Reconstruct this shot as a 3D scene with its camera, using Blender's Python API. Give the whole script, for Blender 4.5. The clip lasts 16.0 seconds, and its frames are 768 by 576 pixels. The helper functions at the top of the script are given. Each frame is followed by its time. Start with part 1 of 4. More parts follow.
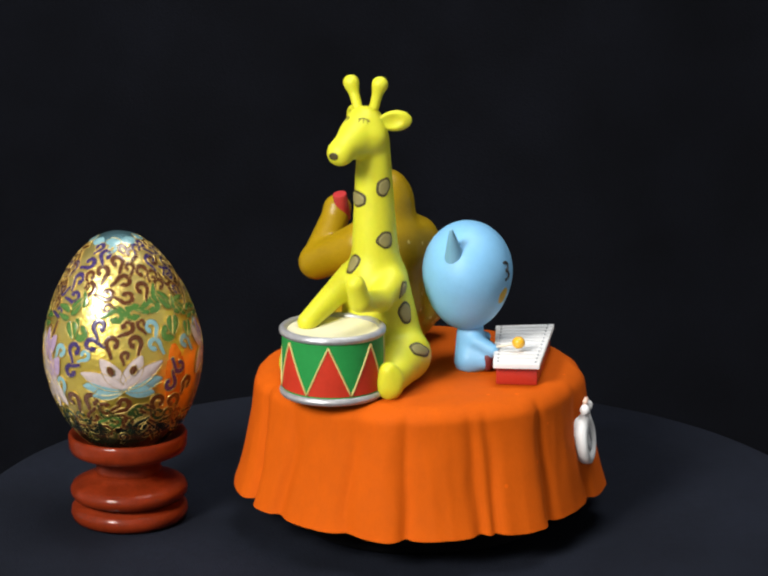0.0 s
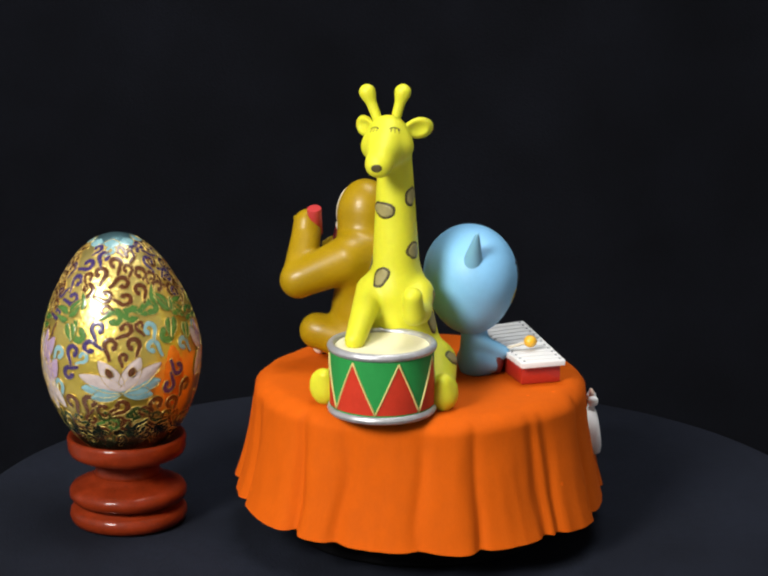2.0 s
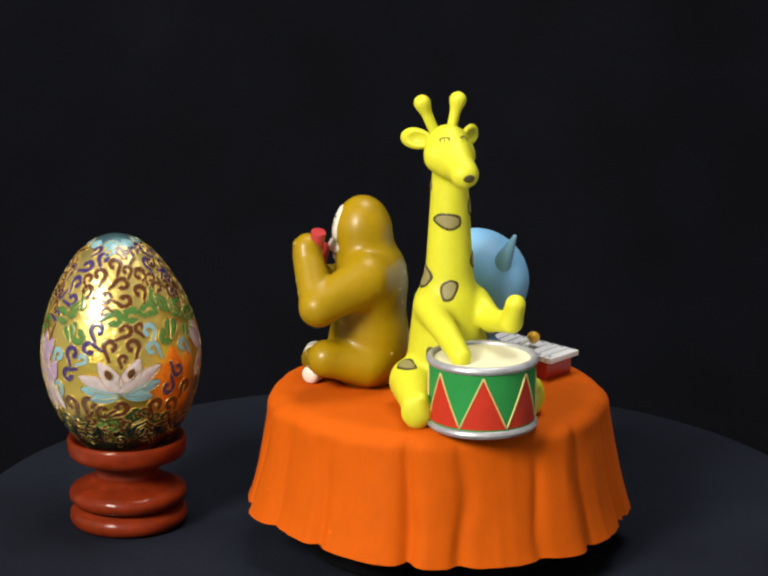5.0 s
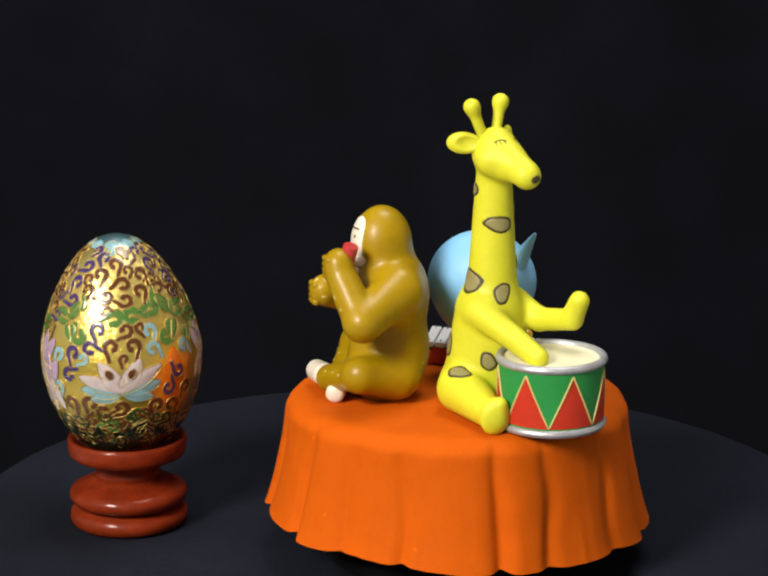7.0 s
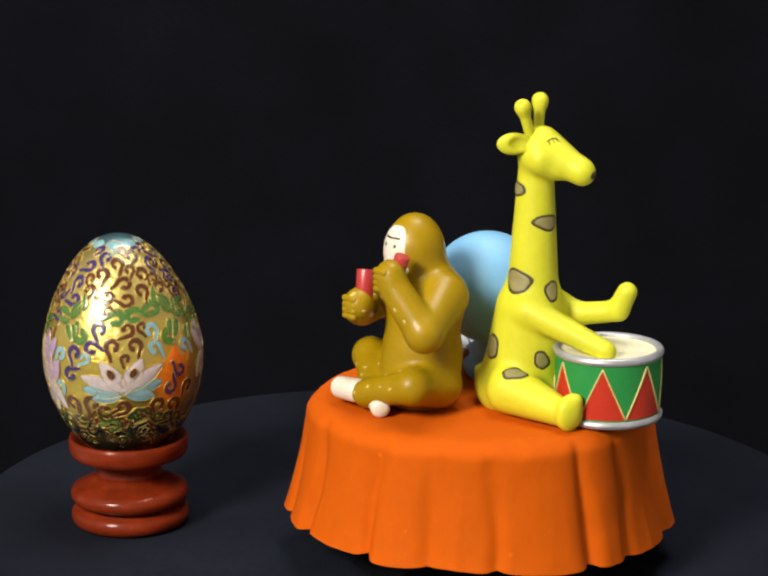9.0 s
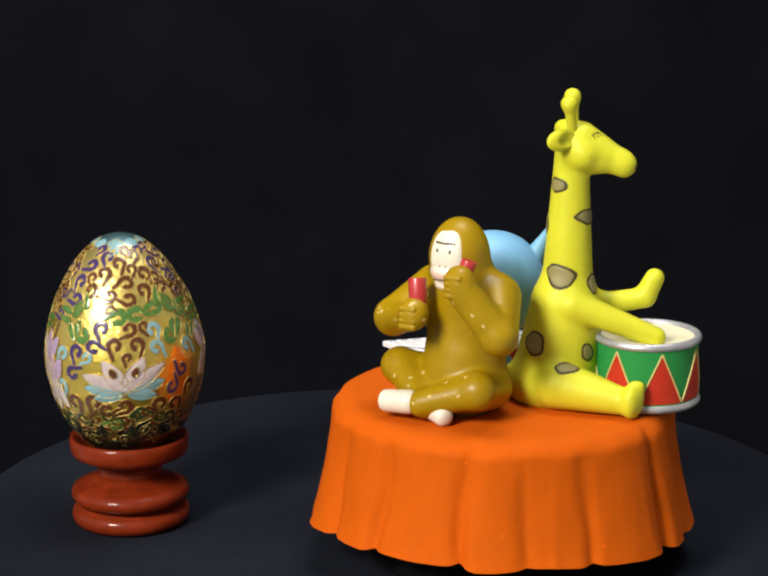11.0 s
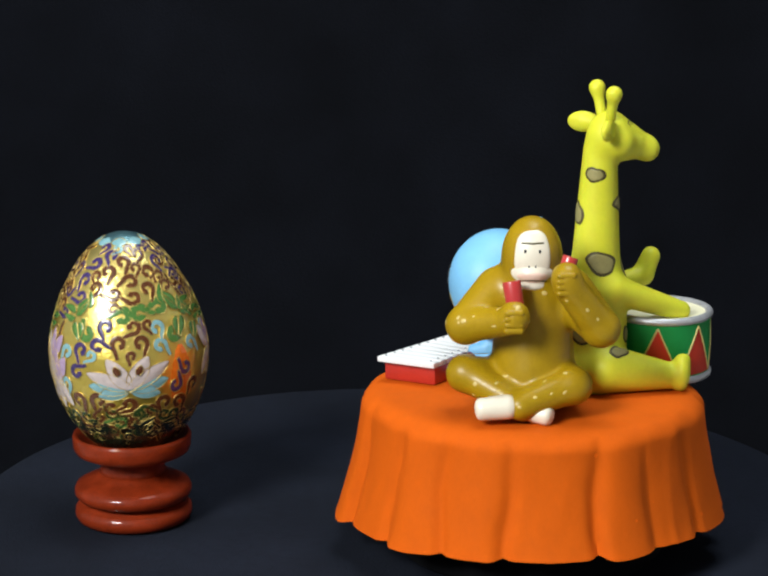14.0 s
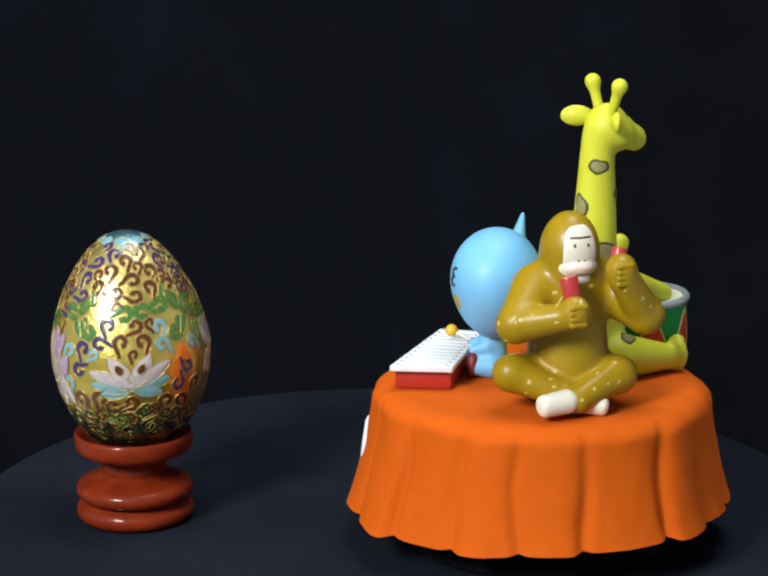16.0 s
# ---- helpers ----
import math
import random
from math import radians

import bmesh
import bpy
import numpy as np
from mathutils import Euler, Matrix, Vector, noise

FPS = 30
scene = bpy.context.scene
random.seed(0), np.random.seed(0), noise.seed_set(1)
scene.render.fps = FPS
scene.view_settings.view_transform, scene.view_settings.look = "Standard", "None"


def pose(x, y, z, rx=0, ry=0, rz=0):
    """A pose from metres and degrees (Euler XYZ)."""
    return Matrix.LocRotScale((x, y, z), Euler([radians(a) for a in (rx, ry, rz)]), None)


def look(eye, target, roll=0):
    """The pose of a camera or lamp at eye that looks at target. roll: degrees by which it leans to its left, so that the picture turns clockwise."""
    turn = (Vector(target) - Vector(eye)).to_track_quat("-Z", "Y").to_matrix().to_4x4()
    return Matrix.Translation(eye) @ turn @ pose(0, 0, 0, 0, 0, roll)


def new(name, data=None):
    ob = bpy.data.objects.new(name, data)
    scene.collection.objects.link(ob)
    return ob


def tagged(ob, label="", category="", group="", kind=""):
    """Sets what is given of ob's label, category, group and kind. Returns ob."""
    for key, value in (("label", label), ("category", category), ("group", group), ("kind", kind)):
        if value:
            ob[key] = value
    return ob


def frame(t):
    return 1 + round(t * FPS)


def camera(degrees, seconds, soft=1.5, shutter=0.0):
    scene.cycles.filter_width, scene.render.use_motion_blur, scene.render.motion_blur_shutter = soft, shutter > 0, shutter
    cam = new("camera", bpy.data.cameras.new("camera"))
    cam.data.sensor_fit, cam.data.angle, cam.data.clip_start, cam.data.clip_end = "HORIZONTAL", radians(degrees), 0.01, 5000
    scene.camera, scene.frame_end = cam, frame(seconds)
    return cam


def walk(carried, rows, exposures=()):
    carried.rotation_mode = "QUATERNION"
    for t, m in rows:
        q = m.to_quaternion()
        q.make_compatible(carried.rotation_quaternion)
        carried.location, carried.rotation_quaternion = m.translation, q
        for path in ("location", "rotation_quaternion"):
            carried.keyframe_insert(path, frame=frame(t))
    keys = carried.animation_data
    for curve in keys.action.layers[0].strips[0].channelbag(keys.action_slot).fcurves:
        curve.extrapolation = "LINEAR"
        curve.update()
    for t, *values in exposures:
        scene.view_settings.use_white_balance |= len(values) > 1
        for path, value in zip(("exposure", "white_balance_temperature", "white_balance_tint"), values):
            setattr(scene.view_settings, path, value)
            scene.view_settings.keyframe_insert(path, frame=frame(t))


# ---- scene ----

MM = 0.001
cam = camera(19.08, 16.0, soft=2.35)
CAM = pose(0, 0, 0.232, 90 - 14.005)
walk(cam, [(0, CAM), (16, CAM)], [(0, 0.0, 6500, 10), (4, 0.0, 6700, 11), (8, 0.0, 6850, 12), (11.5, 0.0, 6700, 10), (14.5, 0.0, 6000, 5), (16, 0.0, 5850, 4)])

# ---- world and lights ----
world = bpy.data.worlds.new("dark_room")
scene.world = world
world.use_nodes = True
world.node_tree.nodes["Background"].inputs[0].default_value = (0.6, 0.75, 1.0, 1)
world.node_tree.nodes["Background"].inputs[1].default_value = 0.11


def area(name, eye, target, size, watts, colour):
    lamp = bpy.data.lights.new(name, "AREA")
    lamp.shape, lamp.size, lamp.energy, lamp.color = "DISK", size, watts, colour
    ob = new(name, lamp)
    ob.matrix_world = look(eye, target)
    return tagged(ob, kind="structure")


area("key_light", (-0.66, -0.28, 0.76), (0.0, 0.64, 0.05), 0.42, 24.5, (1.0, 0.97, 0.92))
area("ceiling_light", (0.2, 0.7, 1.6), (0.0, 0.64, 0.05), 0.75, 16.0, (0.95, 0.97, 0.97))


# ---- materials ----
def principled(name):
    m = bpy.data.materials.new(name)
    m.use_nodes = True
    return m, m.node_tree, m.node_tree.nodes["Principled BSDF"]


def node(nt, kind, **inputs):
    n = nt.nodes.new(kind)
    for key, value in inputs.items():
        n.inputs[key.replace("_", " ")].default_value = value
    return n


def ramp(nt, stops):
    n = nt.nodes.new("ShaderNodeValToRGB")
    el = n.color_ramp.elements
    while len(el) < len(stops):
        el.new(0.5)
    for e, (p, c) in zip(el, stops):
        e.position, e.color = p, (*c, 1)
    return n


def shade(c, k):
    return tuple(min(1.0, v * k) for v in c)


def paint(name, colour, rough=0.4, vary=0.12, size=140.0, bump=0.15, fine=900.0, coat=0.0, metal=0.0, sub=0.0, speck=0.0, stretch=1.0, spec=0.5):
    """Hand-painted surface: soft brush variation at two scales, fine relief, worn specks."""
    m, nt, b = principled(name)
    tc = nt.nodes.new("ShaderNodeTexCoord")
    broad = node(nt, "ShaderNodeTexNoise", Scale=size, Detail=4.0, Roughness=0.6)
    small = node(nt, "ShaderNodeTexNoise", Scale=fine, Detail=3.0, Roughness=0.6)
    mixn = nt.nodes.new("ShaderNodeMath")
    mixn.operation = "MULTIPLY_ADD"
    mixn.inputs[1].default_value = 0.35
    r = ramp(nt, [(0.35, shade(colour, 1 - vary)), (0.6, colour), (0.85, shade(colour, 1 + vary))])
    grain = nt.nodes.new("ShaderNodeMapping")
    grain.inputs["Scale"].default_value = (1, 1, stretch)
    nt.links.new(tc.outputs["Object"], grain.inputs[0])
    for n in (broad, small):
        nt.links.new(grain.outputs[0], n.inputs["Vector"])
    nt.links.new(small.outputs["Fac"], mixn.inputs[0])
    scaled = nt.nodes.new("ShaderNodeMath")
    scaled.operation = "MULTIPLY"
    scaled.inputs[1].default_value = 0.72
    nt.links.new(broad.outputs["Fac"], scaled.inputs[0])
    nt.links.new(scaled.outputs[0], mixn.inputs[2])
    nt.links.new(mixn.outputs[0], r.inputs[0])
    out = r.outputs[0]
    if speck:
        dots = node(nt, "ShaderNodeTexVoronoi", Scale=speck)
        dr = ramp(nt, [(0.0, (1, 1, 1)), (0.05, (1, 1, 1)), (0.07, (0, 0, 0))])
        mx = nt.nodes.new("ShaderNodeMix")
        mx.data_type = "RGBA"
        nt.links.new(tc.outputs["Object"], dots.inputs["Vector"])
        nt.links.new(dots.outputs["Distance"], dr.inputs[0])
        nt.links.new(dr.outputs[0], mx.inputs["Factor"])
        nt.links.new(out, mx.inputs[6])
        mx.inputs[7].default_value = (*shade(colour, 1.25), 1)
        out = mx.outputs[2]
    nt.links.new(out, b.inputs["Base Color"])
    rr = nt.nodes.new("ShaderNodeMapRange")
    rr.inputs[3].default_value, rr.inputs[4].default_value = max(0.03, rough - 0.08), min(1, rough + 0.1)
    nt.links.new(broad.outputs["Fac"], rr.inputs[0])
    nt.links.new(rr.outputs[0], b.inputs["Roughness"])
    bp = node(nt, "ShaderNodeBump", Strength=bump, Distance=0.0004)
    nt.links.new(mixn.outputs[0], bp.inputs["Height"])
    nt.links.new(bp.outputs[0], b.inputs["Normal"])
    b.inputs["Metallic"].default_value = metal
    b.inputs["Specular IOR Level"].default_value = spec
    b.inputs["Coat Weight"].default_value = coat
    b.inputs["Coat Roughness"].default_value = 0.12
    if sub:
        b.inputs["Subsurface Weight"].default_value = sub
        b.inputs["Subsurface Radius"].default_value = (1.0, 0.7, 0.3)
        b.inputs["Subsurface Scale"].default_value = 0.002
    return m


def cloth(name, colour, weave=1500.0):
    m, nt, b = principled(name)
    tc = nt.nodes.new("ShaderNodeTexCoord")
    n1 = node(nt, "ShaderNodeTexNoise", Scale=22.0, Detail=5.0)
    n2 = node(nt, "ShaderNodeTexNoise", Scale=weave, Detail=2.0)
    lint = node(nt, "ShaderNodeTexVoronoi", Scale=85.0)
    for n in (n1, n2, lint):
        nt.links.new(tc.outputs["Object"], n.inputs["Vector"])
    r = ramp(nt, [(0.3, shade(colour, 0.75)), (0.7, shade(colour, 1.25))])
    nt.links.new(n1.outputs["Fac"], r.inputs[0])
    lr = ramp(nt, [(0.0, (0.5, 0.5, 0.5)), (0.018, (0.5, 0.5, 0.5)), (0.03, (0, 0, 0))])
    nt.links.new(lint.outputs["Distance"], lr.inputs[0])
    mx = nt.nodes.new("ShaderNodeMix")
    mx.data_type = "RGBA"
    nt.links.new(lr.outputs[0], mx.inputs["Factor"])
    nt.links.new(r.outputs[0], mx.inputs[6])
    mx.inputs[7].default_value = (*shade(colour, 4), 1)
    n3 = node(nt, "ShaderNodeTexNoise", Scale=330.0, Detail=4.0, Roughness=0.7)
    nt.links.new(tc.outputs["Object"], n3.inputs["Vector"])
    fuzz = ramp(nt, [(0.3, (0.72, 0.72, 0.72)), (0.7, (1.0, 1.0, 1.0))])
    nt.links.new(n3.outputs["Fac"], fuzz.inputs[0])
    mul = nt.nodes.new("ShaderNodeMix")
    mul.data_type, mul.blend_type = "RGBA", "MULTIPLY"
    mul.inputs["Factor"].default_value = 1.0
    nt.links.new(mx.outputs[2], mul.inputs[6])
    nt.links.new(fuzz.outputs[0], mul.inputs[7])
    nt.links.new(mul.outputs[2], b.inputs["Base Color"])
    bp = node(nt, "ShaderNodeBump", Strength=0.6, Distance=0.0004)
    nt.links.new(n2.outputs["Fac"], bp.inputs["Height"])
    nt.links.new(bp.outputs[0], b.inputs["Normal"])
    b.inputs["Roughness"].default_value = 0.95
    b.inputs["Specular IOR Level"].default_value = 0.1
    return m


YELLOW = paint("yellow_resin", (0.63, 0.62, 0.030), 0.5, 0.08, bump=0.2, spec=0.35, sub=0.35)
MUSTARD = paint("mustard_gloss", (0.33, 0.205, 0.003), 0.38, 0.16, 110, 0.15, coat=0.08, spec=0.28)
BLUE = paint("pale_blue_resin", (0.20, 0.47, 0.74), 0.5, 0.07, bump=0.1)
# the head's blue made greyer: shade on the ear put into its colour
BLUE_SHADED = paint("shaded_blue_resin", (0.18, 0.41, 0.58), 0.5, 0.07)
ORANGE = paint("orange_terracotta", (0.555, 0.091, 0.0015), 0.8, 0.075, 240, 0.3, 1100, speck=100.0, stretch=0.6, spec=0.12)
SPOT = paint("olive_brown_paint", (0.27, 0.235, 0.085), 0.55, 0.2, 300)
OUTLINE = paint("dark_olive_outline", (0.06, 0.045, 0.008), 0.6, 0.2, 300)
BLACK = paint("black_paint", (0.012, 0.012, 0.014), 0.5, 0.2)
BASE_BLACK = paint("matt_black_base", (0.004, 0.004, 0.005), 0.9, 0.2, spec=0.1)
CREAM = paint("cream_paint", (0.75, 0.68, 0.55), 0.4, 0.06, coat=0.2)
PINK = paint("pink_paint", (0.74, 0.53, 0.43), 0.4, 0.1)
TAN = paint("tan_dots", (0.56, 0.42, 0.13), 0.4, 0.15)
RED = paint("red_paint", (0.42, 0.025, 0.014), 0.35, 0.15, coat=0.3)
DRUM_RED = paint("drum_red", (0.50, 0.034, 0.014), 0.5, 0.12, spec=0.2)
GREEN = paint("drum_green", (0.020, 0.25, 0.055), 0.5, 0.12, spec=0.2)
PIPE = paint("rose_red_paint", (0.46, 0.035, 0.035), 0.35, 0.12, coat=0.25)
MAROON = paint("maroon_paint", (0.16, 0.025, 0.025), 0.5, 0.2)
GILT = paint("pale_gold_lines", (0.62, 0.50, 0.17), 0.45, 0.15)
SILVER = paint("silver_paint", (0.44, 0.44, 0.46), 0.4, 0.25, 260, 0.4, metal=0.45)
SKIN = paint("drum_skin", (0.78, 0.74, 0.52), 0.5, 0.1)
WHITE = paint("white_paint", (0.80, 0.80, 0.80), 0.45, 0.05)
CHEEK = paint("ochre_cheek", (0.50, 0.32, 0.02), 0.5, 0.1)
GOLDBALL = paint("amber_bead", (0.80, 0.42, 0.02), 0.3, 0.08, coat=0.4)
GREY = paint("grey_paint", (0.35, 0.36, 0.38), 0.5, 0.2)
WOOD = paint("mahogany_lacquer", (0.19, 0.021, 0.004), 0.5, 0.4, 160, 0.35, 1400, coat=0.45, spec=0.1)
CLOTH = cloth("black_cloth", (0.0086, 0.0106, 0.0178))
BACK = cloth("black_backdrop_cloth", (0.0038, 0.0044, 0.0072), 900.0)
# kept pale so that the unseen room returns fill light
WALL = paint("pale_plaster", (0.72, 0.72, 0.72), 0.9, 0.1, 4, 0.2, 60)


# ---- mesh helpers: all shapes are given in millimetres ----
def part(name, data, material, parent, label=""):
    if isinstance(data, bmesh.types.BMesh):
        me = bpy.data.meshes.new(name)
        data.to_mesh(me)
        data.free()
    else:
        verts, faces = data
        me = bpy.data.meshes.new(name)
        me.from_pydata([tuple(v) for v in np.asarray(verts, float) * MM], [], [tuple(int(i) for i in f) for f in faces])
    me.update()
    me.polygons.foreach_set("use_smooth", [True] * len(me.polygons))
    me.materials.append(material)
    ob = new(name, me)
    ob.parent = parent
    if label:
        tagged(ob, label)
    return ob


def sharpen(ob, degrees=35):
    ob.data.set_sharp_from_angle(angle=radians(degrees))
    return ob


def smin(a, b, k):
    h = np.clip(0.5 + 0.5 * (b - a) / k, 0, 1)
    return b * (1 - h) + a * h - k * h * (1 - h)


def ell(c, r, rz=0.0, tilt=0.0):
    """An ellipsoid: centre, radii, turned by rz about z after a tilt about its own y."""
    m = np.array((Matrix.Rotation(radians(rz), 3, "Z") @ Matrix.Rotation(radians(tilt), 3, "Y")))
    c, r = np.array(c, float), np.array(r, float)

    def f(p):
        q = (p - c) @ m / r
        k0 = np.linalg.norm(q, axis=-1) + 1e-9
        k1 = np.linalg.norm(q / r, axis=-1) + 1e-9
        return k0 * (k0 - 1) / k1
    f.box = (c - r.max(), c + r.max())
    return f


def cap(a, b, ra, rb):
    """A tapered capsule."""
    a, b = np.array(a, float), np.array(b, float)
    d = b - a

    def f(p):
        h = np.clip(((p - a) @ d) / (d @ d), 0, 1)
        return np.linalg.norm(p - a - h[..., None] * d, axis=-1) - (ra + (rb - ra) * h)
    r = max(ra, rb)
    f.box = (np.minimum(a, b) - r, np.maximum(a, b) + r)
    return f


def blend(k, *fs, floor=None):
    def f(p):
        v = fs[0](p)
        for g in fs[1:]:
            v = smin(v, g(p), k)
        if floor is not None:
            v = np.maximum(v, floor - p[..., 2])
        return v
    f.box = (np.min([g.box[0] for g in fs], axis=0), np.max([g.box[1] for g in fs], axis=0))
    return f


def gradient(f, p, e=0.05):
    g = np.stack([f(p + e * np.eye(3)[i]) - f(p - e * np.eye(3)[i]) for i in range(3)], -1)
    return g / (np.linalg.norm(g, axis=-1, keepdims=True) + 1e-9)


def skin(f, step=0.8):
    """The surface of a distance field as a mesh of quads."""
    lo, hi = f.box[0] - 2 * step, f.box[1] + 2 * step
    n = np.ceil((hi - lo) / step).astype(int) + 1
    axes = [lo[i] + step * np.arange(n[i]) for i in range(3)]
    g = np.stack(np.meshgrid(*axes, indexing="ij"), -1)
    v = f(g)
    s = v < 0
    corners = [(i, j, k) for i in (0, 1) for j in (0, 1) for k in (0, 1)]
    cut = lambda a, o: a[o[0]:a.shape[0] - 1 + o[0], o[1]:a.shape[1] - 1 + o[1], o[2]:a.shape[2] - 1 + o[2]]
    count = sum(cut(s, o).astype(int) for o in corners)
    live = (count > 0) & (count < 8)
    idx = -np.ones(live.shape, int)
    idx[live] = np.arange(live.sum())
    acc, num = np.zeros((live.sum(), 3)), np.zeros(live.sum())
    for a in corners:
        for ax in range(3):
            if a[ax]:
                continue
            b = tuple(1 if i == ax else a[i] for i in range(3))
            va, vb = cut(v, a)[live], cut(v, b)[live]
            m = (va < 0) != (vb < 0)
            t = np.where(m, va / np.where(m, va - vb, 1), 0)
            q = np.tile(np.array(a, float), (len(t), 1))
            q[:, ax] += t
            acc[m] += q[m]
            num[m] += 1
    verts = lo + step * (np.argwhere(live) + acc / num[:, None])
    for _ in range(2):
        verts -= np.clip(f(verts), -step, step)[:, None] * gradient(f, verts)
    faces = []
    for ax in range(3):
        o1, o2 = [i for i in range(3) if i != ax]
        a = np.moveaxis(s, ax, 0)
        edge = np.moveaxis(a[:-1] != a[1:], 0, ax)
        e = np.argwhere(edge)
        e = e[(e[:, o1] > 0) & (e[:, o2] > 0) & (e[:, o1] < s.shape[o1] - 1) & (e[:, o2] < s.shape[o2] - 1)]
        quad = []
        for d1, d2 in ((1, 1), (0, 1), (0, 0), (1, 0)):
            c = e.copy()
            c[:, o1] -= d1
            c[:, o2] -= d2
            quad.append(idx[c[:, 0], c[:, 1], c[:, 2]])
        quad = np.stack(quad, 1)
        flip = s[e[:, 0], e[:, 1], e[:, 2]]
        if ax == 1:
            flip = ~flip
        quad[~flip] = quad[~flip][:, ::-1]
        faces.append(quad)
    return verts, np.concatenate(faces)


def onto(f, p, way, far=10.0):
    """Points p moved along way on to the surface of f, from outside."""
    p = p - way * far
    for _ in range(60):
        p = p + way * np.clip(f(p), -0.5, 1.5)[..., None] * 0.9
    return p


def patch(f, at, way, w, h, turn=0.0, lift=0.12, wobble=0.1, power=2.0, seed=0, rings=6, segs=28):
    """A painted patch, w by h, that lies on the surface of f; way points into the surface."""
    way = np.array(way, float)
    way /= np.linalg.norm(way)
    side = np.cross(way, (0, 0, 1.0))
    side /= np.linalg.norm(side)
    up = np.cross(side, way)
    rnd = random.Random(seed)
    ph = [rnd.uniform(0, 6.28) for _ in range(3)]
    pts = [(0.0, 0.0)]
    c, s = math.cos(radians(turn)), math.sin(radians(turn))
    for i in range(1, rings + 1):
        for j in range(segs):
            a = 6.28318 * j / segs
            k = 1 + wobble * (math.sin(2 * a + ph[0]) + 0.6 * math.sin(3 * a + ph[1]) + 0.4 * math.sin(5 * a + ph[2]))
            ca, sa = math.cos(a), math.sin(a)
            k *= (abs(ca) ** power + abs(sa) ** power) ** (-1 / power)
            x, y = 0.5 * w * k * ca * i / rings, 0.5 * h * k * sa * i / rings
            pts.append((x * c - y * s, x * s + y * c))
    pts = np.array(pts)
    p = np.array(at, float) + pts[:, :1] * side + pts[:, 1:] * up
    p = onto(f, p, way)
    p = p + gradient(f, p) * lift
    p[1 + (rings - 1) * segs:] -= gradient(f, p[1 + (rings - 1) * segs:]) * (lift + 0.05)
    faces = [(0, 1 + j, 1 + (j + 1) % segs) for j in range(segs)]
    for i in range(rings - 1):
        a, b = 1 + i * segs, 1 + (i + 1) * segs
        faces += [(a + j, b + j, b + (j + 1) % segs, a + (j + 1) % segs) for j in range(segs)]
    return p, faces


def stroke(f, points, at_, way, radius, segs=6):
    """A painted line on the surface of f, through points of a plane that faces it."""
    way = np.array(way, float)
    way /= np.linalg.norm(way)
    side = np.cross(way, (0, 0, 1.0))
    side /= np.linalg.norm(side)
    up = np.cross(side, way)
    pts = np.array(points, float)
    fine = [pts[i] + (pts[i + 1] - pts[i]) * k / 4 for i in range(len(pts) - 1) for k in range(4)] + [pts[-1]]
    fine = np.array(fine)
    p = onto(f, np.array(at_, float) + fine[:, :1] * side + fine[:, 1:] * up, way)
    return tube(p, radius, segs)


def lathe(profile, segs=64, centre=(0, 0)):
    verts, faces, n = [], [], len(profile)
    for j in range(segs):
        a = 2 * math.pi * j / segs
        verts += [(centre[0] + r * math.cos(a), centre[1] + r * math.sin(a), z) for r, z in profile]
    for j in range(segs):
        k = (j + 1) % segs
        faces += [(j * n + i, k * n + i, k * n + i + 1, j * n + i + 1) for i in range(n - 1)]
    return verts, faces


def tube(points, radii, segs=8):
    """A round tube along points, with closed ends."""
    pts = [Vector(p) for p in points]
    verts, faces = [], []
    ref = Vector((0.3, 0.5, 0.81))
    for i, p in enumerate(pts):
        d = (pts[min(i + 1, len(pts) - 1)] - pts[max(i - 1, 0)]).normalized()
        s = d.cross(ref).normalized()
        u = s.cross(d)
        r = radii[i] if hasattr(radii, "__len__") else radii
        verts += [p + r * (math.cos(6.28318 * j / segs) * s + math.sin(6.28318 * j / segs) * u) for j in range(segs)]
    for i in range(len(pts) - 1):
        faces += [(i * segs + j, i * segs + (j + 1) % segs, (i + 1) * segs + (j + 1) % segs, (i + 1) * segs + j) for j in range(segs)]
    faces += [tuple(range(segs))[::-1], tuple((len(pts) - 1) * segs + j for j in range(segs))]
    return verts, faces


def block(corners, z0, z1, bevel=0.4):
    """A bevelled prism over a plan of corners."""
    bm = bmesh.new()
    lower = [bm.verts.new((x * MM, y * MM, z0 * MM)) for x, y in corners]
    upper = [bm.verts.new((x * MM, y * MM, z1 * MM)) for x, y in corners]
    n = len(corners)
    bm.faces.new(lower[::-1])
    bm.faces.new(upper)
    for i in range(n):
        bm.faces.new((lower[i], lower[(i + 1) % n], upper[(i + 1) % n], upper[i]))
    bmesh.ops.recalc_face_normals(bm, faces=bm.faces)
    if bevel:
        bmesh.ops.bevel(bm, geom=list(bm.edges), offset=bevel * MM, segments=2, affect="EDGES", profile=0.6)
    return bm


